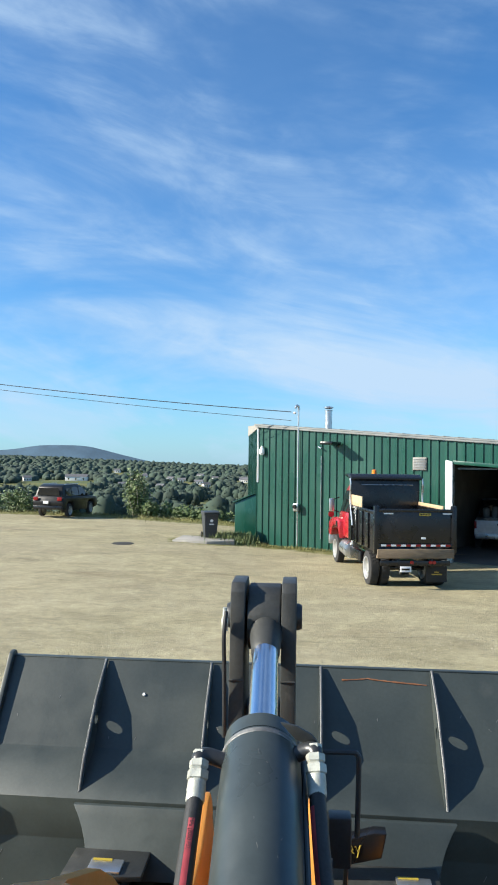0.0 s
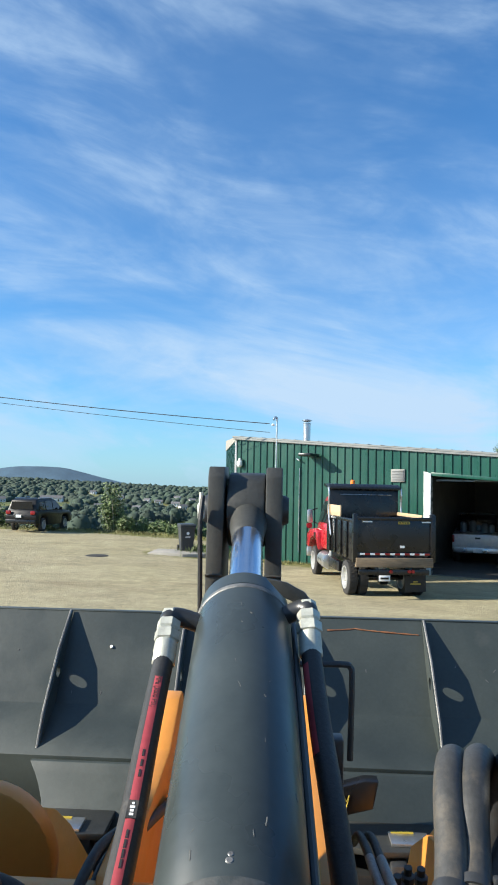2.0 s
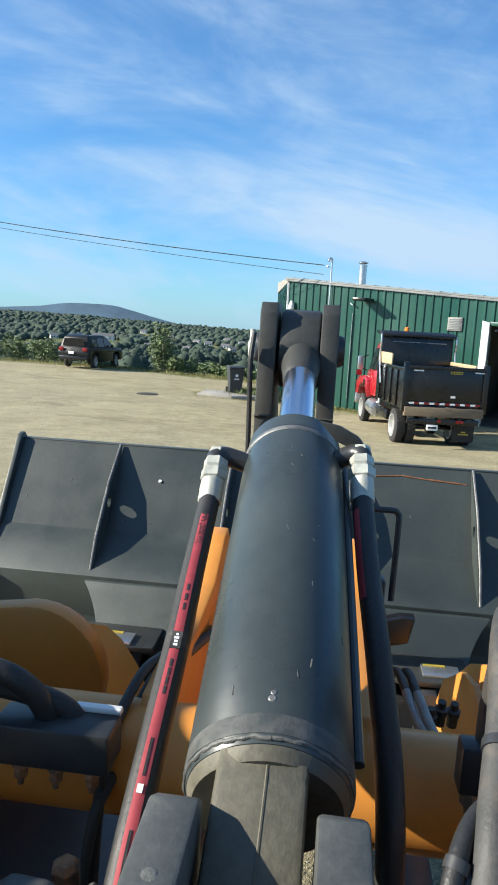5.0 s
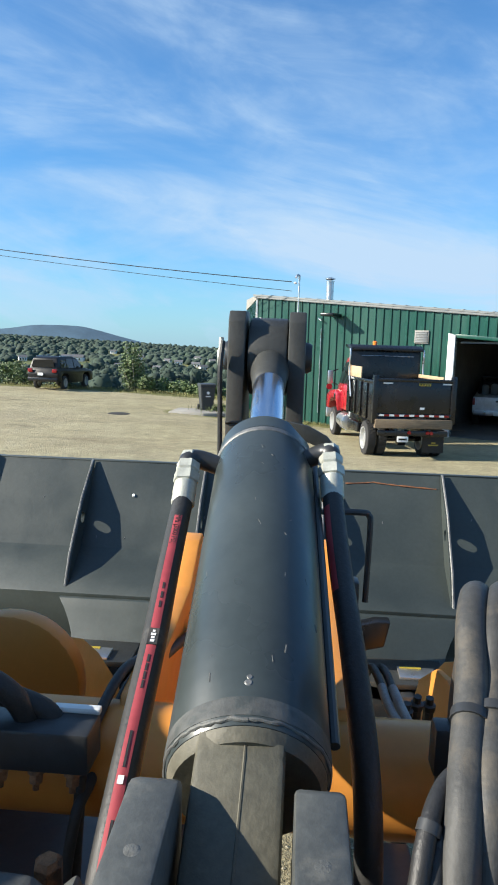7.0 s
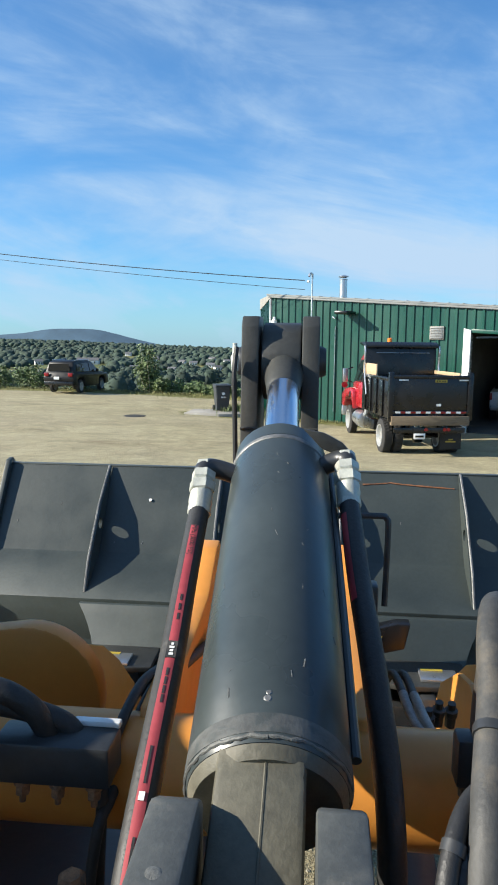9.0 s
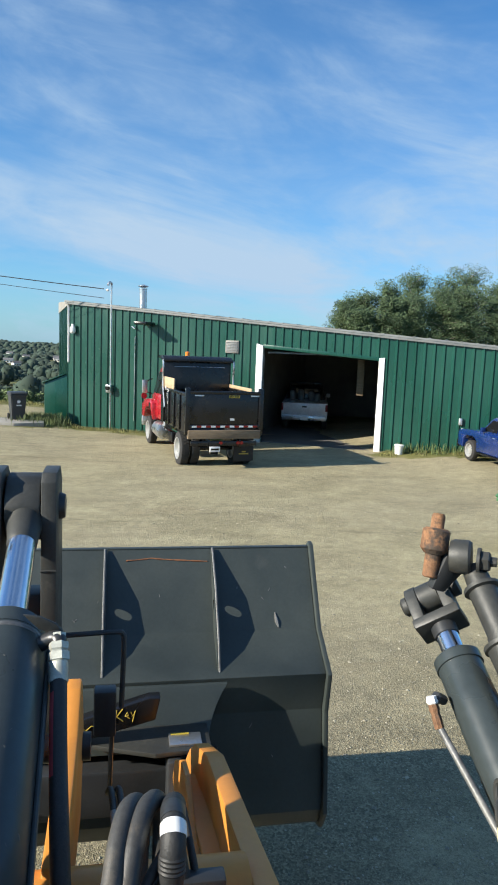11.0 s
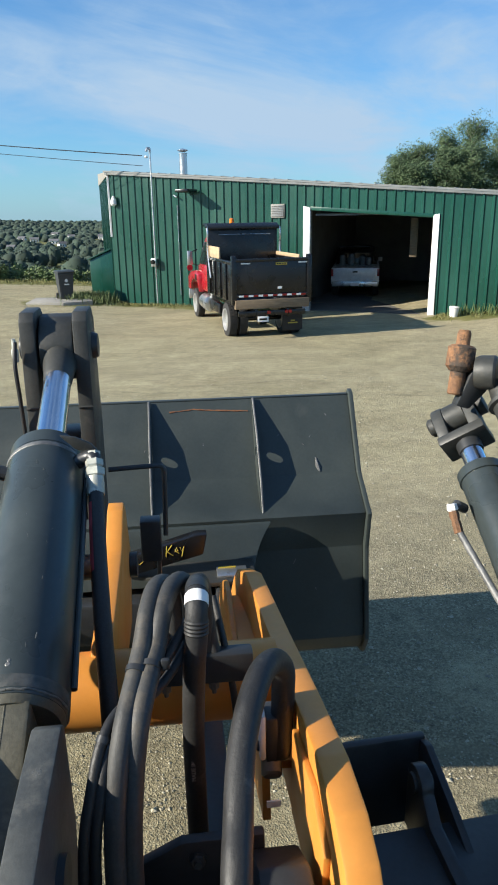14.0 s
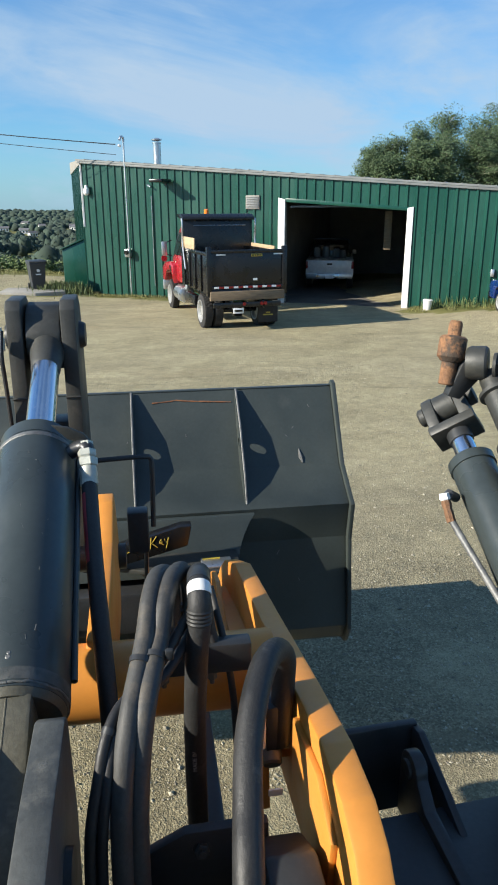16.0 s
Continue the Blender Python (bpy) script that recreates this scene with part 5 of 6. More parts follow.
# ---- vehicles ----
def wheel_on(parent, x, y, r, w, rim="rim", out=1, tread=True):
    """A road wheel standing at (x, y); out is the side its rim faces."""
    a, b = (x - w / 2, y, r), (x + w / 2, y, r)
    hub = part("wheel", turned(a, b, [(w * 0.20, r * 0.16), (w * 0.20, r * 0.24), (w * 0.30, r * 0.30), (w * 0.34, r * 0.50), (w * 0.16, r * 0.56), (w * 0.02, r * 0.60), (-w * 0.02, r * 0.66), (w * 0.06, r * 0.67), (w * 0.94, r * 0.67), (w * 1.02, r * 0.66), (w * 0.98, r * 0.60), (w * 0.84, r * 0.56), (w * 0.66, r * 0.50), (w * 0.70, r * 0.30), (w * 0.80, r * 0.24), (w * 0.80, r * 0.16)], 32), rim, parent)
    bm = turned(a, b, [(w * 0.45, r * 0.55), (w * 0.02, r * 0.66), (w * 0.0, r * 0.8), (w * 0.1, r * 0.95), (w * 0.2, r * 0.985), (w * 0.8, r * 0.985), (w * 0.9, r * 0.95), (w, r * 0.8), (w * 0.98, r * 0.66), (w * 0.55, r * 0.55)], 40)
    if tread:
        for k in range(30):
            t = 2 * math.pi * k / 30
            for sx in (-0.27, 0.0, 0.27):
                m = Matrix.Translation((x + sx * w, y, r)) @ pose(0, 0, 0, math.degrees(t) + (6 if sx == 0 else 0)) @ Matrix.Translation((0, 0, r * 0.985))
                box(-w * 0.11, w * 0.11, -r * 0.065, r * 0.065, -0.01, r * 0.02, bm=bm, m=m)
    part("tyre", bm, "tyre", hub)
    nuts = bmesh.new()
    for k in range(8):
        t = 2 * math.pi * k / 8
        c = (x + out * w * 0.27, y + r * 0.32 * math.cos(t), r + r * 0.32 * math.sin(t))
        turned(c, (c[0] + out * 0.04, c[1], c[2]), [(0, r * 0.035), (0.035, r * 0.03)], 6, nuts)
    part("wheel_nuts", nuts, "steel", hub)
    return hub


truck = base("dump_truck", pose(2.93, 19.42, 0, 0, 0, 9.6), "small black dump truck with a red cab, parked", "dump truck")
for x in (-0.47, 0.42):
    part("frame_rail", box(x, x + 0.06, -1.0, 5.0, 0.62, 0.84, 0.01), "truckblack", truck)
for x, out in ((-0.94, -1), (-0.64, -1), (0.64, 1), (0.94, 1)):
    wheel_on(truck, x, 0.0, 0.47, 0.27, "rim", out)
for x, out in ((-0.93, -1), (0.93, 1)):
    wheel_on(truck, x, 4.15, 0.47, 0.27, "rim", out)
part("rear_axle", turned((-0.8, 0, 0.47), (0.8, 0, 0.47), [(0, 0.07), (0.65, 0.07), (0.7, 0.2), (0.9, 0.2), (0.95, 0.07), (1.6, 0.07)], 20), "truckblack", truck)
# dump box
tub = part("dump_box", box(-1.02, 1.02, -0.90, 2.15, 1.00, 1.10, 0.01), "truckblack", truck, "black steel dump box with scraped paint")
for x in (-1.08, 1.02):
    part("box_side", prism([(-0.92, 1.02), (2.15, 1.02), (2.15, 2.02), (-0.92, 2.02)], x, x + 0.06, "x", 0.01), "truckblack", tub)
    part("top_rail", box(x - 0.02, x + 0.08, -0.92, 2.15, 2.0, 2.09, 0.015), "truckblack", tub)
    part("corner_post", box(x - 0.035, x + 0.095, -1.0, -0.87, 0.98, 2.24, 0.012), "truckblack", tub)
    for k in range(4):
        y = -0.35 + k * 0.65
        part("side_post", box(x - 0.05 if x < 0 else x + 0.06, x if x < 0 else x + 0.11, y, y + 0.09, 1.04, 2.0, 0.008), "truckblack", tub)
    part("side_plank", box(x + 0.005, x + 0.045, 0.55 if x < 0 else -0.2, 2.1, 2.092, 2.40 if x < 0 else 2.19, 0.006), "wood", tub, "raw plank side board")
gate = part("tailgate", box(-1.0, 1.0, -0.96, -0.91, 1.16, 2.14, 0.012), "truckblack", truck, "black steel tailgate with reflective tape")
part("gate_rail", box(-1.02, 1.02, -1.0, -0.94, 2.08, 2.16, 0.012), "truckblack", gate)
part("gate_rail", box(-1.02, 1.02, -1.0, -0.94, 1.16, 1.24, 0.012), "truckblack", gate)
for x in (-0.86, 0.74):
    part("marker_strip", box(x, x + 0.26, -0.975, -0.966, 2.02, 2.055), "white", gate, "pale reflective strip")
part("maker_plate", box(0.10, 0.42, -0.975, -0.966, 1.98, 2.05, 0.004), "yellow", gate, "yellow maker's plate")
for k in range(4):
    part("plate_bar", box(0.13 + k * 0.07, 0.175 + k * 0.07, -0.981, -0.976, 2.0, 2.03), "truckblack", gate)
part("gate_sticker", box(0.16, 0.28, -0.968, -0.962, 1.36, 1.42), "white", gate)
for k in range(14):
    x = -0.93 + k * 0.134
    part("reflective_tape", box(x, x + 0.13, -1.006, -1.001, 1.175, 1.225), "lampred" if k % 2 else "white", gate)
part("rear_sill", box(-1.04, 1.04, -1.04, -0.9, 0.86, 1.10, 0.015), "oldwood", truck, "rusty brown timber rear sill")
part("bumper_bar", box(-0.95, 0.95, -1.0, -0.92, 0.66, 0.80, 0.015), "truckblack", truck)
part("number_plate", box(-0.42, -0.12, -1.02, -1.0, 0.50, 0.65, 0.005), "white", truck, "white number plate")
part("plate_bar", box(-0.38, -0.16, -1.026, -1.021, 0.55, 0.60), "truckblack", truck)
for x in (-0.30, 0.2, 0.3):
    part("tail_lamp", turned((x + 0.2, -1.0, 0.75), (x + 0.2, -1.04, 0.75), [(0, 0.05), (0.03, 0.045)], 14), "lampred", truck)
for x in (0.42,):
    flap = part("mud_flap", box(x, x + 0.58, -0.62, -0.60, 0.17, 0.80, 0.004), "tyre", truck, "black rubber mud flap")
    for k, (w0, z0) in enumerate(((0.06, 0.42), (0.14, 0.36))):
        part("flap_mark", box(x + 0.29 - w0, x + 0.29 + w0, -0.628, -0.622, z0, z0 + 0.035), "yellow", flap)
# headboard with rolled tarpaulin frame
board = part("headboard", box(-1.07, 1.07, 1.86, 1.93, 1.05, 2.93, 0.015), "truckblack", truck, "black cab guard over the box front")
part("guard_hood", prism([(1.72, 2.85), (1.95, 2.87), (2.55, 2.95), (2.55, 3.02), (1.95, 3.02), (1.72, 2.93)], -1.10, 1.10, "x", 0.015), "truckblack", board)
part("guard_edge", tube([(-0.75, 1.85, 2.70), (0.85, 1.85, 2.70)], 0.014, 8), "galv", board)
for x in (-1.12, 1.12):
    part("guard_post", tube(glide([(x, 1.76, 2.90), (x, 1.72, 2.7), (x, 1.74, 2.2), (x * 1.01, 1.4, 1.5)], 5), 0.028, 10), "galv", board, "pale tarp arm")
# cab, hood and fenders
cabin = part("cab", prism([(2.62, 0.95), (4.05, 0.95), (4.10, 1.72), (2.62, 1.78)], -0.95, 0.95, "x", 0.05), "red", truck, "glossy red truck cab")
upper = prism([(2.64, 1.74), (4.06, 1.70), (3.74, 2.52), (3.55, 2.62), (2.78, 2.64), (2.66, 2.55)], -0.92, 0.92, "x", 0.05)
for v in upper.verts:
    v.co.x *= 1 - 0.20 * max(0, v.co.z - 1.72)
part("cab_top", upper, "red", cabin)
for x in (-0.99, 0.985):
    pane = prism([(2.80, 1.78), (3.95, 1.76), (3.70, 2.44), (2.82, 2.48)], x * 0.94 - 0.01, x * 0.94 + 0.01, "x")
    for v in pane.verts:
        v.co.x *= 1 - 0.20 * max(0, v.co.z - 1.72)
    part("side_window", pane, "glass", cabin)
    part("step_tank", turned((x * 0.86, 2.55, 0.62), (x * 0.86, 3.45, 0.62), [(0, 0.2), (0.02, 0.24), (0.88, 0.24), (0.9, 0.2)], 28), "galv", truck, "polished fuel tank")
    part("step", box(x * 0.8 - 0.15, x * 0.8 + 0.15, 2.6, 3.5, 0.36, 0.40, 0.01), "galv", truck)
part("rear_window", box(-0.6, 0.6, 2.60, 2.618, 1.9, 2.4, 0.01), "glass", cabin)
hood = part("hood", prism([(4.0, 1.0), (5.25, 0.95), (5.3, 1.25), (5.1, 1.55), (4.05, 1.72)], -0.62, 0.62, "x", 0.08), "red", truck, "glossy red truck hood")
for x in (-1.08, 0.58):
    arch = [(3.5, 0.85), (3.62, 1.10), (3.9, 1.22), (4.35, 1.25), (4.7, 1.12), (4.85, 0.85), (5.2, 0.85), (5.15, 1.3), (4.7, 1.48), (3.9, 1.55), (3.5, 1.45)]
    fender = part("fender", prism(arch, x, x + 0.50, "x", 0.05), "red", truck, "glossy red fender")
    part("fender_vent", box(x + (0.0 if x < 0 else 0.5) - 0.006, x + (0.0 if x < 0 else 0.5) + 0.006, 3.72, 3.95, 1.24, 1.42, 0.002), "truckblack", fender)
part("bumper", box(-1.05, 1.05, 5.2, 5.35, 0.5, 0.85, 0.04), "galv", truck)
for x in (-1, 1):
    mir = part("mirror", box(x * 1.22 - 0.09, x * 1.22 + 0.09, 3.95, 4.03, 1.72, 2.16, 0.03), "galv", truck, "tall side mirror")
    part("mirror_arm", tube([(x * 0.97, 4.0, 2.2), (x * 1.22, 3.99, 2.1)], 0.018, 8), "truckblack", mir)
    part("mirror_arm", tube([(x * 0.97, 4.0, 1.7), (x * 1.22, 3.99, 1.78)], 0.018, 8), "truckblack", mir)
    part("hood_mirror", turned((x * 1.16, 4.4, 1.60), (x * 1.16, 4.3, 1.6), [(0, 0.04), (0.02, 0.1), (0.05, 0.1)], 18), "red", truck)
part("beacon", turned((-0.05, 3.0, 2.60), (-0.05, 3.0, 3.3), [(0, 0.09), (0.38, 0.09), (0.39, 0.075), (0.53, 0.07), (0.55, 0.03)], 20), "amber", truck, "amber roof beacon")
part("exhaust", tube([(-0.86, 2.45, 0.8), (-0.86, 2.45, 1.5)], 0.06, 14), "galv", truck)
part("side_step", box(-1.0, -0.82, 0.95, 2.2, 0.5, 0.78, 0.02), "truckblack", truck)
for k in range(9):
    a = Vector((random.uniform(-0.8, 0.8), random.uniform(-0.6, 1.6), 1.12))
    part("load_timber", tube([a, a + Vector((random.uniform(-0.4, 0.4), random.uniform(0.4, 0.9), random.uniform(0.1, 0.55)))], 0.05, 7), "oldwood", truck)


def pickup(name, m, paint, label, cab_paint=None):
    """A crew-cab pickup, nose to +y, its rear axle at the origin."""
    t = base(name, m, label, "pickup truck")
    for x, out in ((-0.82, -1), (0.82, 1)):
        for y in (0.0, 3.5):
            wheel_on(t, x, y, 0.39, 0.26, "rim", out, tread=False)
    side = [(-1.15, 0.55), (-0.50, 0.50), (-0.47, 0.80), (-0.25, 0.93), (0.25, 0.93), (0.47, 0.80), (0.50, 0.42), (3.00, 0.42), (3.03, 0.80), (3.25, 0.93), (3.75, 0.93), (3.97, 0.80), (4.0, 0.45), (4.35, 0.50), (4.42, 0.95), (4.3, 1.12), (3.0, 1.20), (-1.15, 1.18)]
    body = part("body", prism(side, -0.94, 0.94, "x", 0.04), paint, t)
    roof_line = [(0.85, 1.16), (2.95, 1.16), (2.3, 1.74), (2.05, 1.80), (1.15, 1.80), (0.95, 1.72)]
    cabp = prism(roof_line, -0.86, 0.86, "x", 0.05)
    for v in cabp.verts:
        v.co.x *= 1 - 0.24 * max(0, v.co.z - 1.16)
    part("cab", cabp, cab_paint or paint, t)
    for x in (-1, 1):
        for pts in ([(1.02, 1.24), (1.72, 1.24), (1.72, 1.66), (1.1, 1.66)], [(1.80, 1.24), (2.72, 1.24), (2.25, 1.66), (1.80, 1.66)]):
            wn = prism(pts, x * 0.872 - 0.004, x * 0.872 + 0.004, "x")
            for v in wn.verts:
                v.co.x *= 1 - 0.225 * max(0, v.co.z - 1.16)
            part("side_window", wn, "glass", t)
        part("wing_mirror", box(x * 1.0 - 0.09, x * 1.0 + 0.09, 2.45, 2.55, 1.2, 1.38, 0.03), paint, t)
        part("tail_lamp", box(x * 0.90 - 0.045, x * 0.90 + 0.045, -1.165, -1.13, 0.86, 1.14, 0.015), "lampred", t)
        part("door_handle", box(x * 0.945 - 0.012, x * 0.945 + 0.012, 1.75, 1.92, 1.05, 1.08, 0.006), "galv", t)
    part("rear_window", prism([(-0.6, 1.26), (0.6, 1.26), (0.52, 1.64), (-0.52, 1.64)], 0.90, 0.915, "y"), "glass", t)
    part("windscreen", prism([(2.93, 1.20), (2.34, 1.72), (2.36, 1.735), (2.95, 1.215)], -0.66, 0.66, "x"), "glass", t)
    tg = part("tailgate", box(-0.80, 0.80, -1.185, -1.14, 0.74, 1.18, 0.02), paint, t)
    part("gate_handle", box(-0.10, 0.10, -1.195, -1.18, 1.0, 1.07, 0.01), "truckblack", tg)
    part("gate_badge", box(-0.07, 0.07, -1.195, -1.184, 0.88, 0.93, 0.01), "galv", tg)
    part("rear_bumper", box(-0.90, 0.90, -1.32, -1.16, 0.48, 0.68, 0.03), "galv", t)
    part("number_plate", box(-0.16, 0.16, -1.33, -1.322, 0.5, 0.64), "white", t)
    part("running_board", box(-0.98, -0.86, 0.6, 2.9, 0.36, 0.42, 0.01), "truckblack", t)
    part("front_bumper", box(-0.92, 0.92, 4.36, 4.5, 0.42, 0.72, 0.04), "truckblack", t)
    return t


ford = pickup("pickup_truck", pose(7.95, 28.2, 0.015, 0, 0, -16), "silver", "white pickup truck parked inside the dark garage bay", "truckblack")
rack = bmesh.new()
for x in (-0.7, 0.7):
    tube(glide([(x, 0.75, 1.15), (x, 0.75, 1.75), (x * 0.9, 0.75, 1.9), (0, 0.75, 1.92)], 5), 0.035, 8, rack)
part("headache_rack", rack, "truckblack", ford)
for x, z in ((-0.55, 1.45), (-0.2, 1.5), (0.25, 1.42), (0.5, 1.35)):
    part("bed_tank", turned((x, 0.3, 1.1), (x, 0.3, 1.9), [(0, 0.13), (z - 1.0, 0.13), (z - 0.95, 0.06)], 16), "roofing", ford)
pickup("pickup_truck", pose(11.5, 16.3, ground_z(11.5, 17.2) + 0.03, 0, 0, 1) @ Matrix.Scale(0.8, 4), "blue", "blue crew-cab pickup truck parked beside the garage wall")

suv = base("car", pose(-12.9, 35.2, ground_z(-12.9, 35.2) + 0.03, 0, 0, -9) @ Matrix.Diagonal((0.94, 0.86, 1.0, 1)), "black sport utility car parked at the edge of the yard", "car")
for x, out in ((-0.80, -1), (0.80, 1)):
    for y in (0.0, 2.7):
        wheel_on(suv, x, y, 0.35, 0.23, "rim", out, tread=False)
side = [(-0.88, 0.42), (-0.44, 0.40), (-0.42, 0.70), (-0.2, 0.82), (0.2, 0.82), (0.42, 0.70), (0.45, 0.32), (2.25, 0.32), (2.28, 0.70), (2.5, 0.82), (2.9, 0.82), (3.12, 0.70), (3.15, 0.36), (3.6, 0.42), (3.65, 0.75), (3.5, 0.95), (2.6, 1.05), (-0.85, 1.08), (-0.95, 0.8)]
part("body", prism(side, -0.92, 0.92, "x", 0.06), "suvblack", suv)
top = prism([(-0.86, 1.05), (2.55, 1.05), (1.75, 1.58), (1.3, 1.68), (-0.3, 1.68), (-0.62, 1.60)], -0.86, 0.86, "x", 0.06)
for v in top.verts:
    v.co.x *= 1 - 0.30 * max(0, v.co.z - 1.05)
part("cabin", top, "suvblack", suv)
for x in (-1, 1):
    for pts in ([(-0.45, 1.12), (0.25, 1.10), (0.25, 1.52), (-0.35, 1.50)], [(0.33, 1.10), (1.15, 1.10), (1.15, 1.54), (0.33, 1.54)], [(1.23, 1.10), (2.3, 1.10), (1.65, 1.52), (1.23, 1.54)]):
        wn = prism(pts, x * 0.873 - 0.004, x * 0.873 + 0.004, "x")
        for v in wn.verts:
            v.co.x *= 1 - 0.285 * max(0, v.co.z - 1.05)
        part("side_window", wn, "glass", suv)
    part("tail_lamp", box(x * 0.72 - 0.14, x * 0.72 + 0.14, -0.99, -0.93, 0.88, 1.06, 0.02), "lampred", suv)
    part("wing_mirror", box(x * 1.0 - 0.08, x * 1.0 + 0.08, 1.85, 1.95, 1.08, 1.22, 0.03), "suvblack", suv)
    part("roof_rail", tube([(x * 0.68, -0.3, 1.70), (x * 0.68, 1.4, 1.71)], 0.018, 8), "galv", suv)
part("rear_window", prism([(-0.68, 1.14), (0.68, 1.14), (0.58, 1.52), (-0.58, 1.52)], -0.865, -0.85, "y"), "glass", suv)
part("number_plate", box(-0.26, 0.06, -1.0, -0.985, 0.72, 0.86), "white", suv)
part("rear_bumper", box(-0.88, 0.88, -1.0, -0.85, 0.42, 0.62, 0.04), "truckblack", suv)


# ---- bins, bucket, slab ----
def wheelie_bin(name, m, material, label):
    b = base(name, m, label, "wheeled bin")
    body = bmesh.new()
    lo = [(-0.23, -0.25), (0.23, -0.25), (0.23, 0.25), (-0.23, 0.25)]
    hi = [(-0.29, -0.34), (0.29, -0.34), (0.29, 0.34), (-0.29, 0.34)]
    v0 = [body.verts.new((x, y, 0.03)) for x, y in lo]
    v1 = [body.verts.new((x, y, 0.98)) for x, y in hi]
    body.faces.new(v0[::-1])
    body.faces.new(v1)
    for i in range(4):
        body.faces.new((v0[i], v0[(i + 1) % 4], v1[(i + 1) % 4], v1[i]))
    bmesh.ops.bevel(body, geom=body.edges[:], offset=0.03, segments=2, affect="EDGES")
    part("body", body, material, b)
    part("rim", box(-0.31, 0.31, -0.36, 0.36, 0.92, 0.985, 0.015), material, b)
    part("lid", prism([(-0.38, 0.99), (0.38, 0.99), (0.38, 1.03), (0.30, 1.065), (-0.30, 1.065), (-0.40, 1.02)], -0.315, 0.315, "x", 0.012), material, b)
    part("handle", tube([(-0.25, 0.42, 0.97), (0.25, 0.42, 0.97)], 0.018, 8), material, b)
    for x in (-0.28, 0.28):
        part("wheel", turned((x - 0.03, 0.27, 0.11), (x + 0.03, 0.27, 0.11), [(0, 0.09), (0.01, 0.11), (0.05, 0.11), (0.06, 0.09)], 20), "tyre", b)
    return b


bin_a = wheelie_bin("wheeled_bin", pose(-3.66, 27.6, 0.255, 0, 0, 20), "binblack", "dark grey wheeled bin with a pale mark, standing on a slab")
mark = bmesh.new()
turned((0.0, -0.315, 0.70), (0.0, -0.35, 0.70), [(0, 0.07), (0.008, 0.07)], 5, mark)
part("front_mark", mark, "white", bin_a)
part("mark_bar", box(-0.1, 0.1, -0.315, -0.303, 0.54, 0.58), "white", bin_a)
bin_b = wheelie_bin("wheeled_bin", pose(7.22, 10.60, ground_z(7.0, 10.5), 0, 0, -58), "bingreen", "green wheeled bin with pale lettering, standing on gravel")
for z, w, h in ((0.74, 0.12, 0.025), (0.62, 0.16, 0.06), (0.57, 0.10, 0.02), (0.53, 0.13, 0.02)):
    part("letter_bar", box(-w, w, -0.33, -0.312 + (0.74 - z) * 0.09, z, z + h), "white", bin_b)
part("lid_tag", box(-0.05, 0.05, -0.41, -0.395, 1.0, 1.03), "lampred", bin_b)
slab = prism([(-5.0, 26.55), (-3.6, 26.3), (-2.55, 26.6), (-2.7, 27.9), (-4.9, 28.2)], 0.0, 0.235, "z", 0.03)
for v in slab.verts:
    v.co.z += 0.02
tagged(link("concrete_slab", slab, "concrete"), "weathered concrete slab under the bin", "slab")
jug = base("plastic_pail", GARAGE @ pose(13.05, -0.55, ground_z(9.3, 21.0) - 0.02), "white plastic pail by the garage wall", "pail")
part("pail", turned((0, 0, 0.0), (0.02, 0, 0.4), [(0, 0.12), (0.30, 0.15), (0.31, 0.16), (0.34, 0.16), (0.35, 0.13)], 24), "white", jug)
# low disc added in place of a shallow dark hollow in the soil
cover = turned((-6.6, 25.2, ground_z(-6.6, 25.2) - 0.03), (-6.6, 25.2, 1), [(0, 0.42), (0.03, 0.42), (0.042, 0.38), (0.043, 0.36), (0.048, 0.1)], 28)
tagged(link("manhole_cover", cover, "tyre"), "dark round disc standing for a patch of soil in the yard", "manhole cover")


# ---- plants ----
def leaf_cloud(verts, faces, centre, radius, count, size, rng, squash=0.8):
    """Small crossed leaves thickly round a centre."""
    for _ in range(count):
        d = Vector((rng.gauss(0, 1), rng.gauss(0, 1), rng.gauss(0, 1))).normalized() * radius * rng.uniform(0.35, 1.0) ** 0.5
        q = centre + Vector((d.x, d.y, d.z * squash))
        a = Vector((rng.gauss(0, 1), rng.gauss(0, 1), rng.gauss(0, 0.7))).normalized()
        b = a.orthogonal().normalized()
        s = size * rng.uniform(0.6, 1.3)
        k = len(verts)
        verts += [q - a * s, q + b * s * 0.55, q + a * s, q - b * s * 0.55]
        faces.append((k, k + 1, k + 2, k + 3))


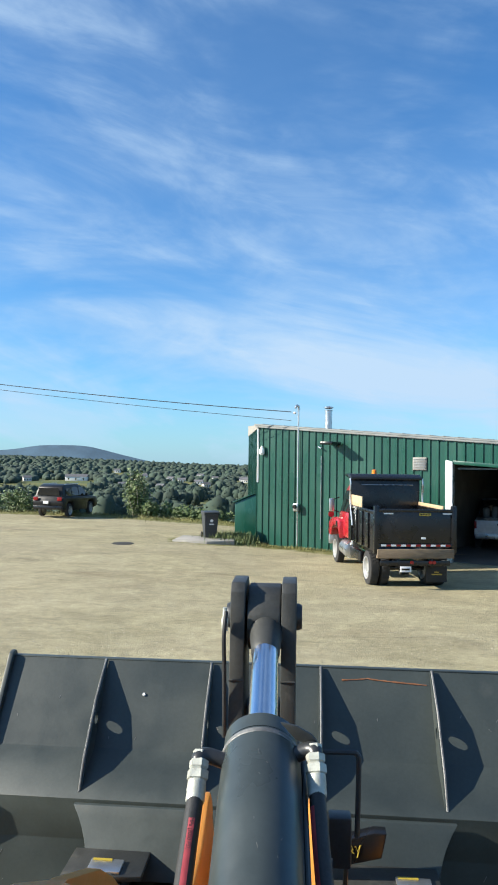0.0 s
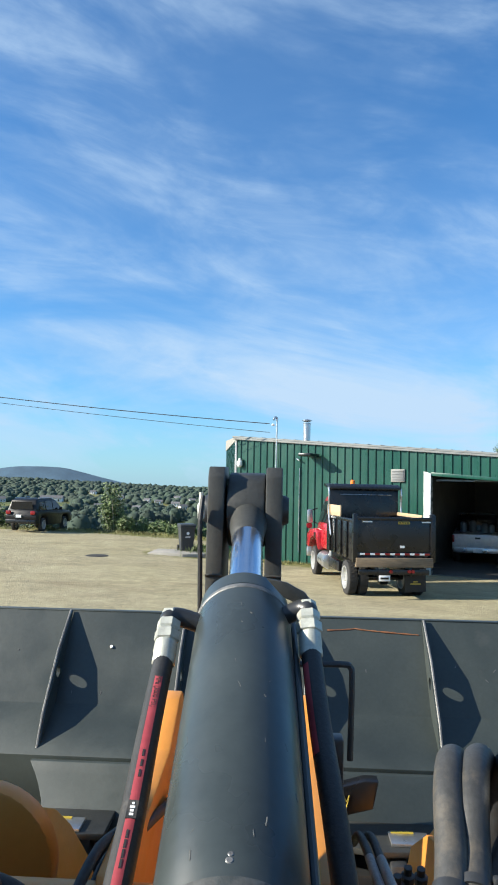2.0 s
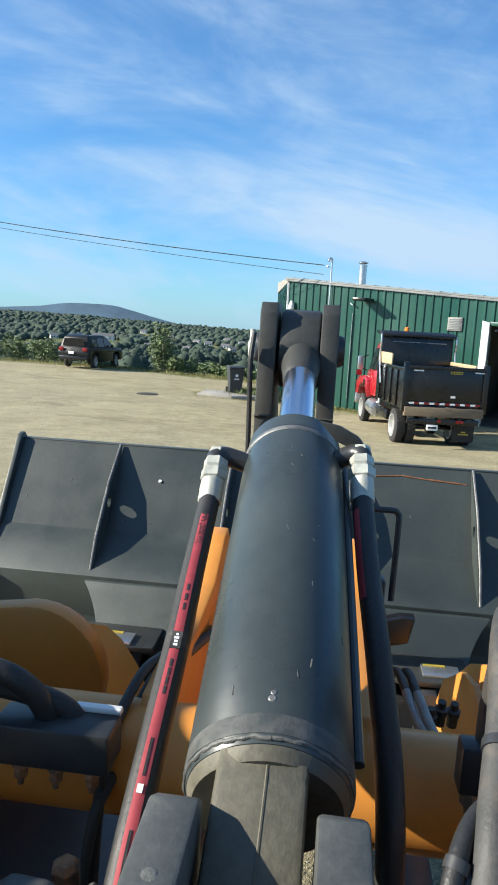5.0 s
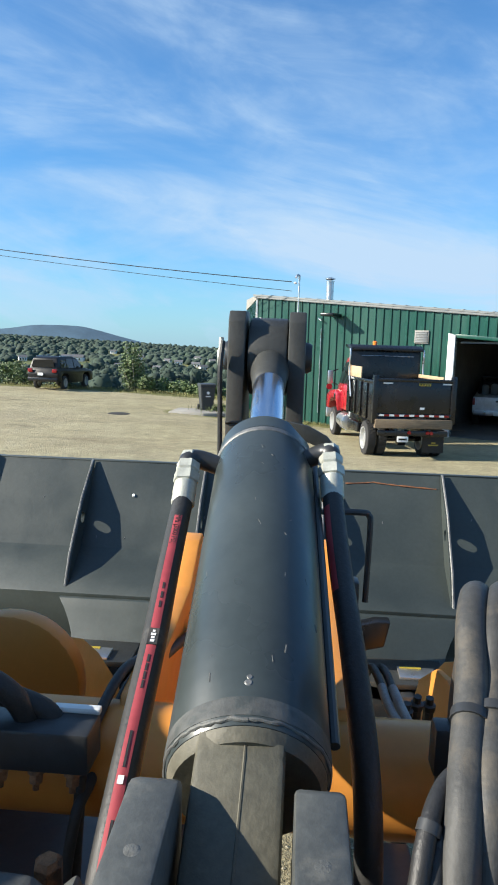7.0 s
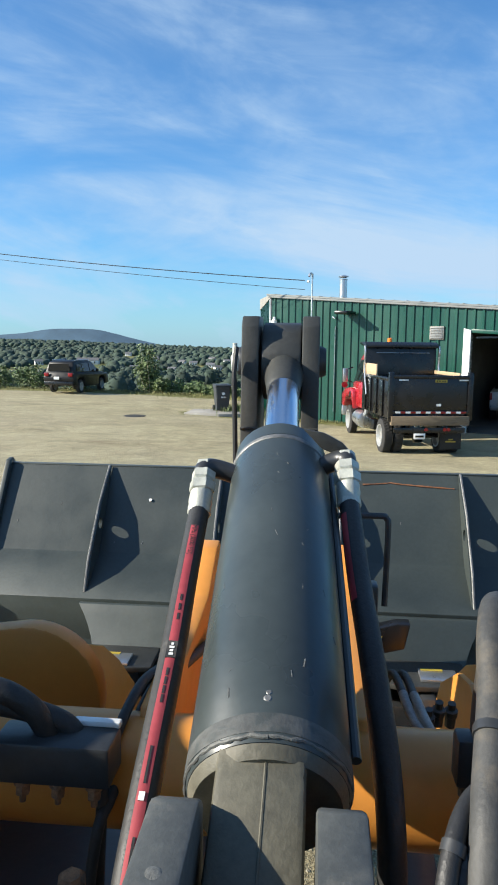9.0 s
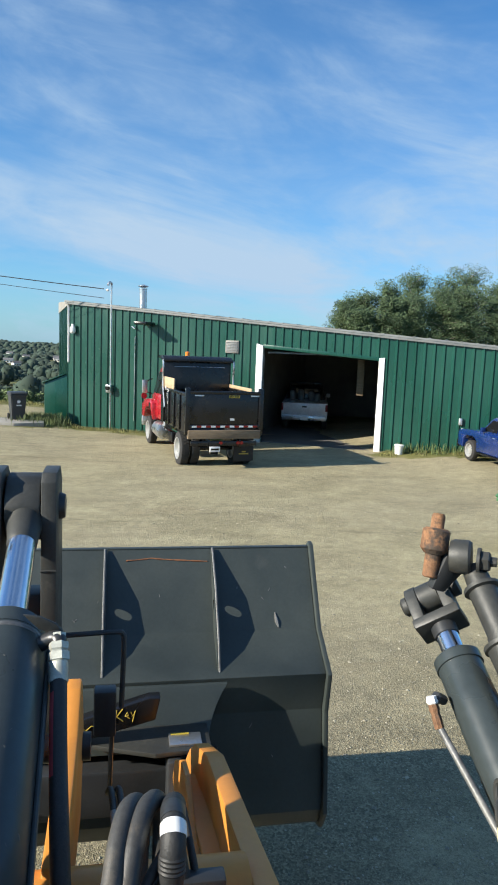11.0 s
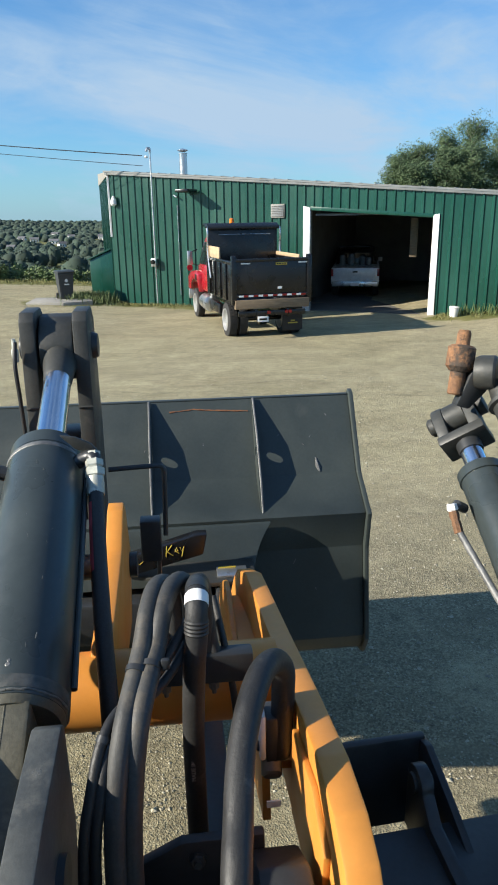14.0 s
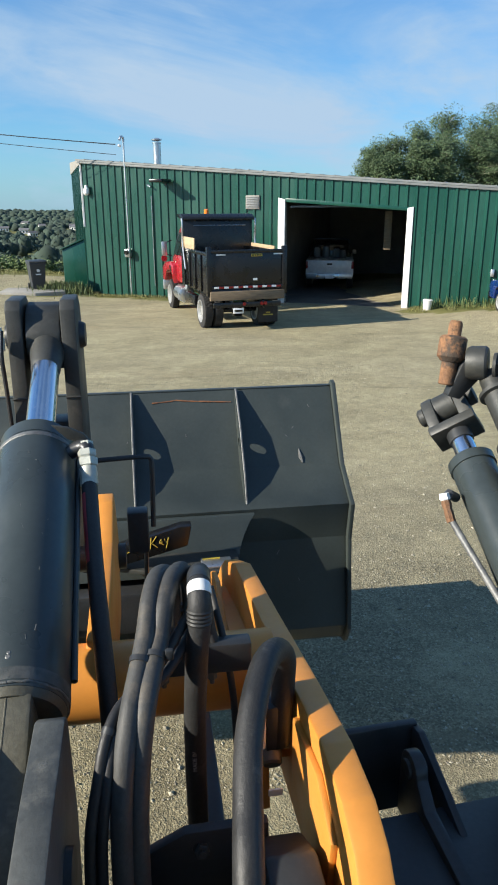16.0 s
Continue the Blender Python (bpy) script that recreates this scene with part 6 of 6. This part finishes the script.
def tree(name, x, y, height, spread, seed, material="leaf", label="leafy green poplar with pale trunk"):
    rng = random.Random(seed)
    z = ground_z(x, y)
    t = base(name, pose(x, y, z), label, "tree", "trees behind the garage")
    lean = Vector((rng.uniform(-0.3, 0.3), rng.uniform(-0.3, 0.3), height * 0.86))
    wood = tube(glide([(0, 0, -0.3), (lean.x * 0.3, lean.y * 0.2, height * 0.35), (lean.x * 0.5, lean.y * 0.7, height * 0.62), lean], 4), 0.1, 9, radii=[0.02 * height * (1 - 0.07 * k) for k in range(13)])
    verts, faces = [], []
    for k in range(40):
        h = 0.10 + 0.88 * (k + rng.random()) / 40
        ang = k * 2.4 + rng.uniform(-0.6, 0.6)
        reach = spread * min(1.0, 0.55 + h) * (1.08 - h) ** 0.5 * rng.uniform(0.55, 1.2)
        p0 = Vector((lean.x * h, lean.y * h, height * h * 0.86))
        p1 = p0 + Vector((math.cos(ang) * reach, math.sin(ang) * reach, rng.uniform(0.03, 0.14) * height))
        tube([p0, p0.lerp(p1, 0.5) + Vector((0, 0, 0.05)), p1], 0.03, 6, wood, radii=[0.007 * height, 0.005 * height, 0.002 * height])
        for f in (0.35, 0.72, 1.0):
            leaf_cloud(verts, faces, p0.lerp(p1, f) + Vector((0, 0, 0.1)), spread * rng.uniform(0.20, 0.40), 150, 0.072, rng, rng.uniform(0.6, 1.0))
    leaf_cloud(verts, faces, lean + Vector((0, 0, 0.2)), spread * 0.26, 160, 0.09, rng, 1.7)
    part("trunk", wood, "bark", t)
    joined("crown", verts, faces, material, t)
    return t


for k, (x, y, h, s) in enumerate(((18.6, 57, 4.4, 1.7), (19.6, 56, 3.6, 1.6), (22.0, 56, 4.6, 1.9), (24.4, 56, 5.0, 2.0), (27.0, 56, 5.4, 2.2), (29.4, 56, 5.6, 2.2), (32.0, 56, 5.2, 2.2), (34.6, 57, 6.2, 2.3), (20.6, 59, 5.2, 2.0), (23.0, 58, 6.0, 2.2), (25.6, 60, 7.3, 2.4), (28.2, 58, 6.6, 2.3), (30.5, 60, 7.9, 2.6), (33.0, 58, 6.6, 2.4), (36.5, 60, 6.2, 2.4), (39.5, 58, 7.0, 2.6), (43, 60, 7.5, 2.8))):
    tree("poplar_tree", x + 0.3, y, h * 1.12, s * 1.12, 40 + k)
for k, (x, y, h) in enumerate(((39.2, 62, 11.2), (44.0, 63, 11.8))):
    rng = random.Random(90 + k)
    t = base("pine_tree", pose(x, y, ground_z(x, y)), "tall olive-brown pine behind the garage", "tree", "trees behind the garage")
    part("trunk", tube([(0, 0, -0.3), (0.1, 0, h * 0.6), (0.05, 0, h)], 0.1, 8, radii=[0.18, 0.1, 0.03]), "bark", t)
    verts, faces = [], []
    for j in range(34):
        f = 0.2 + 0.8 * j / 33
        a, reach = rng.uniform(0, 6.28), 3.0 * (1.08 - f) ** 0.8
        for q in (0.4, 0.75, 1.0):
            leaf_cloud(verts, faces, Vector((math.cos(a) * reach * q, math.sin(a) * reach * q, h * f - 0.15 * q)), 0.5, 70, 0.12, rng, 0.5)
    joined("crown", verts, faces, "pine", t)


def shrub(x, y, h, w, seed, label):
    rng = random.Random(seed)
    t = base("shrub", pose(x, y, ground_z(x, y)), label, "shrub", "shrubs along the yard's edge")
    wood, verts, faces = bmesh.new(), [], []
    for k in range(9):
        a, r = rng.uniform(0, 6.28), rng.uniform(0, w)
        top_p = Vector((math.cos(a) * r, math.sin(a) * r, h * rng.uniform(0.55, 1.0)))
        tube([(top_p.x * 0.2, top_p.y * 0.2, -0.1), top_p * 0.6, top_p], 0.02, 5, wood, radii=[0.03, 0.02, 0.008])
        for f in (0.35, 0.55, 0.75, 0.95):
            leaf_cloud(verts, faces, top_p * f, w * 0.42 * (1.15 - 0.5 * f), 46, 0.075, rng, 1.2)
    part("stems", wood, "bark", t)
    joined("leaves", verts, faces, "shrub", t)


for k, (x, y, h, w) in enumerate(((-9.5, 38.4, 2.9, 1.0), (-9.1, 38.0, 2.2, 1.0), (-8.4, 37.3, 0.8, 0.8), (-6.9, 37.6, 0.9, 1.0), (-5.6, 37.2, 0.75, 0.9), (-4.6, 37.0, 0.7, 0.8), (-15.6, 39.0, 1.1, 0.9), (-16.4, 38.8, 1.2, 1.1), (-18.2, 39.5, 1.5, 1.4), (-7.6, 38.5, 1.1, 1.1), (-20.5, 39.4, 1.4, 1.3), (-13.4, 38.6, 1.3, 1.0))):
    shrub(x, y, h, w, 200 + k, "loose green shrub at the edge of the yard")


def blades(name, spots, label, material="grass", height=0.22, width=0.012):
    verts, faces = [], []
    rng = random.Random(len(spots))
    for x, y in spots:
        z = ground_z(x, y)
        h, a, b = height * rng.uniform(0.5, 1.5), rng.uniform(0, 6.28), rng.uniform(0.05, 0.45) * height
        d, o = Vector((math.cos(a), math.sin(a), 0)), Vector((-math.sin(a), math.cos(a), 0))
        q, k = Vector((x, y, z - 0.01)), len(verts)
        verts += [q - o * width, q + o * width, q + d * b * 0.4 + Vector((0, 0, h * 0.6)) + o * width * 0.7, q + d * b + Vector((0, 0, h))]
        faces += [(k, k + 1, k + 2), (k, k + 2, k + 3)]
    ob = joined(name, verts, faces, material)
    return tagged(ob, label, "grass", kind="stuff")


rng = random.Random(5)
edge_spots, wall_spots, weed_spots = [], [], []
while len(edge_spots) < 9000:
    x = rng.uniform(-32, -1)
    y = brink(x) + rng.gauss(0.1, 1.0)
    edge_spots.append((x, y))
blades("edge_grass", edge_spots, "dry yellow-green grass along the yard's edge", height=0.13, width=0.012)
while len(wall_spots) < 9000:
    s, w = rng.choice((rng.uniform(-1.6, 6.8), rng.uniform(-1.6, 1.5), rng.uniform(12.5, 19))), abs(rng.gauss(0.1, 0.55)) + 0.08
    q = GARAGE @ Vector((s, -w, 0))
    if noise.noise(Vector((q.x * 1.3, q.y * 1.3, 2))) > -0.12 + 0.25 * w:
        wall_spots.append((q.x, q.y))
blades("wall_grass", wall_spots, "ragged grass along the garage wall", height=0.09, width=0.006)
while len(weed_spots) < 2600:
    if rng.random() < 0.82:
        weed_spots.append((rng.gauss(-2.75, 0.45), rng.gauss(27.9, 0.5)))
    else:
        q = GARAGE @ Vector((rng.uniform(12.8, 17), -abs(rng.gauss(0.15, 0.2)) - 0.05, 0))
        weed_spots.append((q.x, q.y))
blades("tall_weeds", weed_spots, "tall green weeds beside the garage", "weedleaf", height=0.28, width=0.010)


# ---- loose stones on the yard near the machine ----
def make_stones(count):
    rng = random.Random(11)
    verts, faces = [], []
    for _ in range(count):
        x, y = rng.uniform(-6.5, 7.5), 3.0 + 11.0 * rng.random() ** 1.6
        r = rng.choice((0.005, 0.006, 0.008, 0.010, 0.014))
        if rng.random() < 0.02:
            r = 0.026
        z, k, a = ground_z(x, y) + r * 0.25, len(verts), rng.uniform(0, 6.28)
        c, s = math.cos(a), math.sin(a)
        for px, py, pz in ((1, 0, 0), (0, 0.8, 0), (-0.9, 0.1, 0), (0.1, -0.8, 0), (0.1, 0.1, 0.45)):
            px, py = px * rng.uniform(0.7, 1.2), py * rng.uniform(0.7, 1.2)
            verts.append((x + r * (c * px - s * py), y + r * (s * px + c * py), z + r * pz))
        faces += [(k, k + 1, k + 4), (k + 1, k + 2, k + 4), (k + 2, k + 3, k + 4), (k + 3, k, k + 4)]
    tagged(joined("gravel", verts, faces, "stone"), "loose pale gravel on the yard", "gravel", kind="stuff")


make_stones(30000)


# ---- valley ----
HOUSES = ((-203, 600, 24, 9, 5.0, 8), (-232, 560, 8, 7, 4, 30), (-166, 700, 9, 7, 4, 20), (-130, 660, 8, 6, 3.6, -15), (-112, 620, 9, 6, 3.6, 10), (-150, 610, 8, 6, 3.6, 40), (-90, 580, 9, 6, 3.6, 0), (-78, 540, 7, 6, 3.4, 30), (-176, 740, 9, 7, 4, 10), (-122, 800, 10, 7, 4, -20), (-96, 730, 8, 6, 3.6, 15), (-62, 690, 10, 7, 3.8, 5), (-230, 830, 9, 7, 4, 0), (-106, 500, 7, 6, 3.2, -10), (-140, 520, 7, 5, 3, 25), (-56, 640, 8, 6, 3.6, -12))


def make_woods(count):
    """Uneven crowns standing close over the valley, with fields left open, up to the far ridge."""
    rng = random.Random(21)
    ico = bmesh.new()
    bmesh.ops.create_icosphere(ico, subdivisions=2, radius=1)
    shape, tris = [v.co.copy() for v in ico.verts], [[v.index for v in f.verts] for f in ico.faces]
    ico.free()
    verts, faces = [], []
    made = 0
    while made < count:
        y = 150 + 1500 * rng.random() ** 1.25
        lean = rng.uniform(-0.62, 0.02)
        x = lean * y
        field = noise.noise(Vector((x * 0.008, y * 0.006, 9)))
        if y < 900 and (field > 0.33 or (-0.24 < lean < -0.08 and 280 < y < 620 and field > 0.0)):
            continue
        if any(abs(x / y - hx / hy) < 0.6 * hw / hy + 0.006 and hy - 110 < y < hy + 8 for hx, hy, hw, *_ in HOUSES):
            continue
        near = y < 480
        r = rng.uniform(1.5, 3.6) if near else rng.uniform(2.2, 4.2) * (0.8 + y / 2200)
        h = r * rng.uniform(0.9, 1.5) * (1.0 if near else 0.7)
        c = Vector((x, y, ground_z(x, y) + h * 0.6))
        off, k = rng.uniform(0, 50), len(verts)
        core = 0.82 if near else 1.0
        for v in shape:
            f = core * (1 + 0.3 * noise.noise(v * 1.7 + Vector((off, off, 0))) + 0.22 * noise.noise(v * 4.3 + Vector((0, off, off))))
            verts.append((c.x + v.x * r * f, c.y + v.y * r * f, c.z + v.z * h * f))
        faces += [(a + k, b + k, d + k) for a, b, d in tris]
        if near:
            leaf_cloud(verts, faces, c, r, 90, 0.16 * r ** 0.5 + 0.12, rng, h / r)
        made += 1
    woods = joined("far_woods", verts, faces, "woods")
    woods.data.polygons.foreach_set("use_smooth", [True] * len(woods.data.polygons))
    tagged(woods, "dark green woods across the valley", "woods", kind="stuff")


make_woods(6800)


def house(x, y, w, d, h, turn, roof_material="houseroof"):
    w, d, h = w * 0.8, d * 0.8, h * 0.8
    b = base("house", pose(x, y, ground_z(x, y) - 0.3, 0, 0, turn), "distant white house with a dark roof in the valley", "house", "houses in the valley")
    part("wall", box(-w / 2, w / 2, -d / 2, d / 2, 0, h, 0.05), "housewhite", b)
    part("roof", prism([(-d / 2 - 0.4, h), (d / 2 + 0.4, h), (0, h + d * 0.33)], -w / 2 - 0.3, w / 2 + 0.3, "x"), roof_material, b)
    for k in range(3):
        x0 = -w / 2 + w * (k + 0.5) / 3
        part("window", box(x0 - 0.5, x0 + 0.5, -d / 2 - 0.06, -d / 2 - 0.01, h * 0.35, h * 0.75), "glass", b)


for x, y, w, d, h, turn in HOUSES:
    house(x, y, w, d, h, turn)

# a far hill beyond the valley
hv, hf = [], []
prof = [(-2600, -20), (-2150, 22), (-1900, 40), (-1740, 53), (-1610, 73), (-1500, 79), (-1316, 76), (-1200, 55), (-1080, 26), (-944, -4), (-820, -28), (-600, -50), (-300, -66), (200, -85)]
line = glide([(x, 4000, z) for x, z in prof], 6)
for q in line:
    hv += [(q.x, q.y, q.z), (q.x * 0.93, 3600, -130), (q.x * 1.07, 4400, -130)]
for k in range(len(line) - 1):
    a, b = 3 * k, 3 * k + 3
    hf += [(a, b, b + 1, a + 1), (a, a + 2, b + 2, b)]
far_hill = joined("far_hill", hv, hf, "hill")
far_hill.data.polygons.foreach_set("use_smooth", [True] * len(far_hill.data.polygons))
tagged(far_hill, "blue-green wooded hill on the horizon", "hill", kind="structure")
river = prism([(-100, 262), (-40, 250), (-38, 262), (-100, 276)], -1.2, -1.0, "z")
for v in river.verts:
    v.co.z += ground_z(-70, 262) + 1.6
tagged(link("river", river, "glass"), "strip of still river water in the valley", "river", kind="structure")
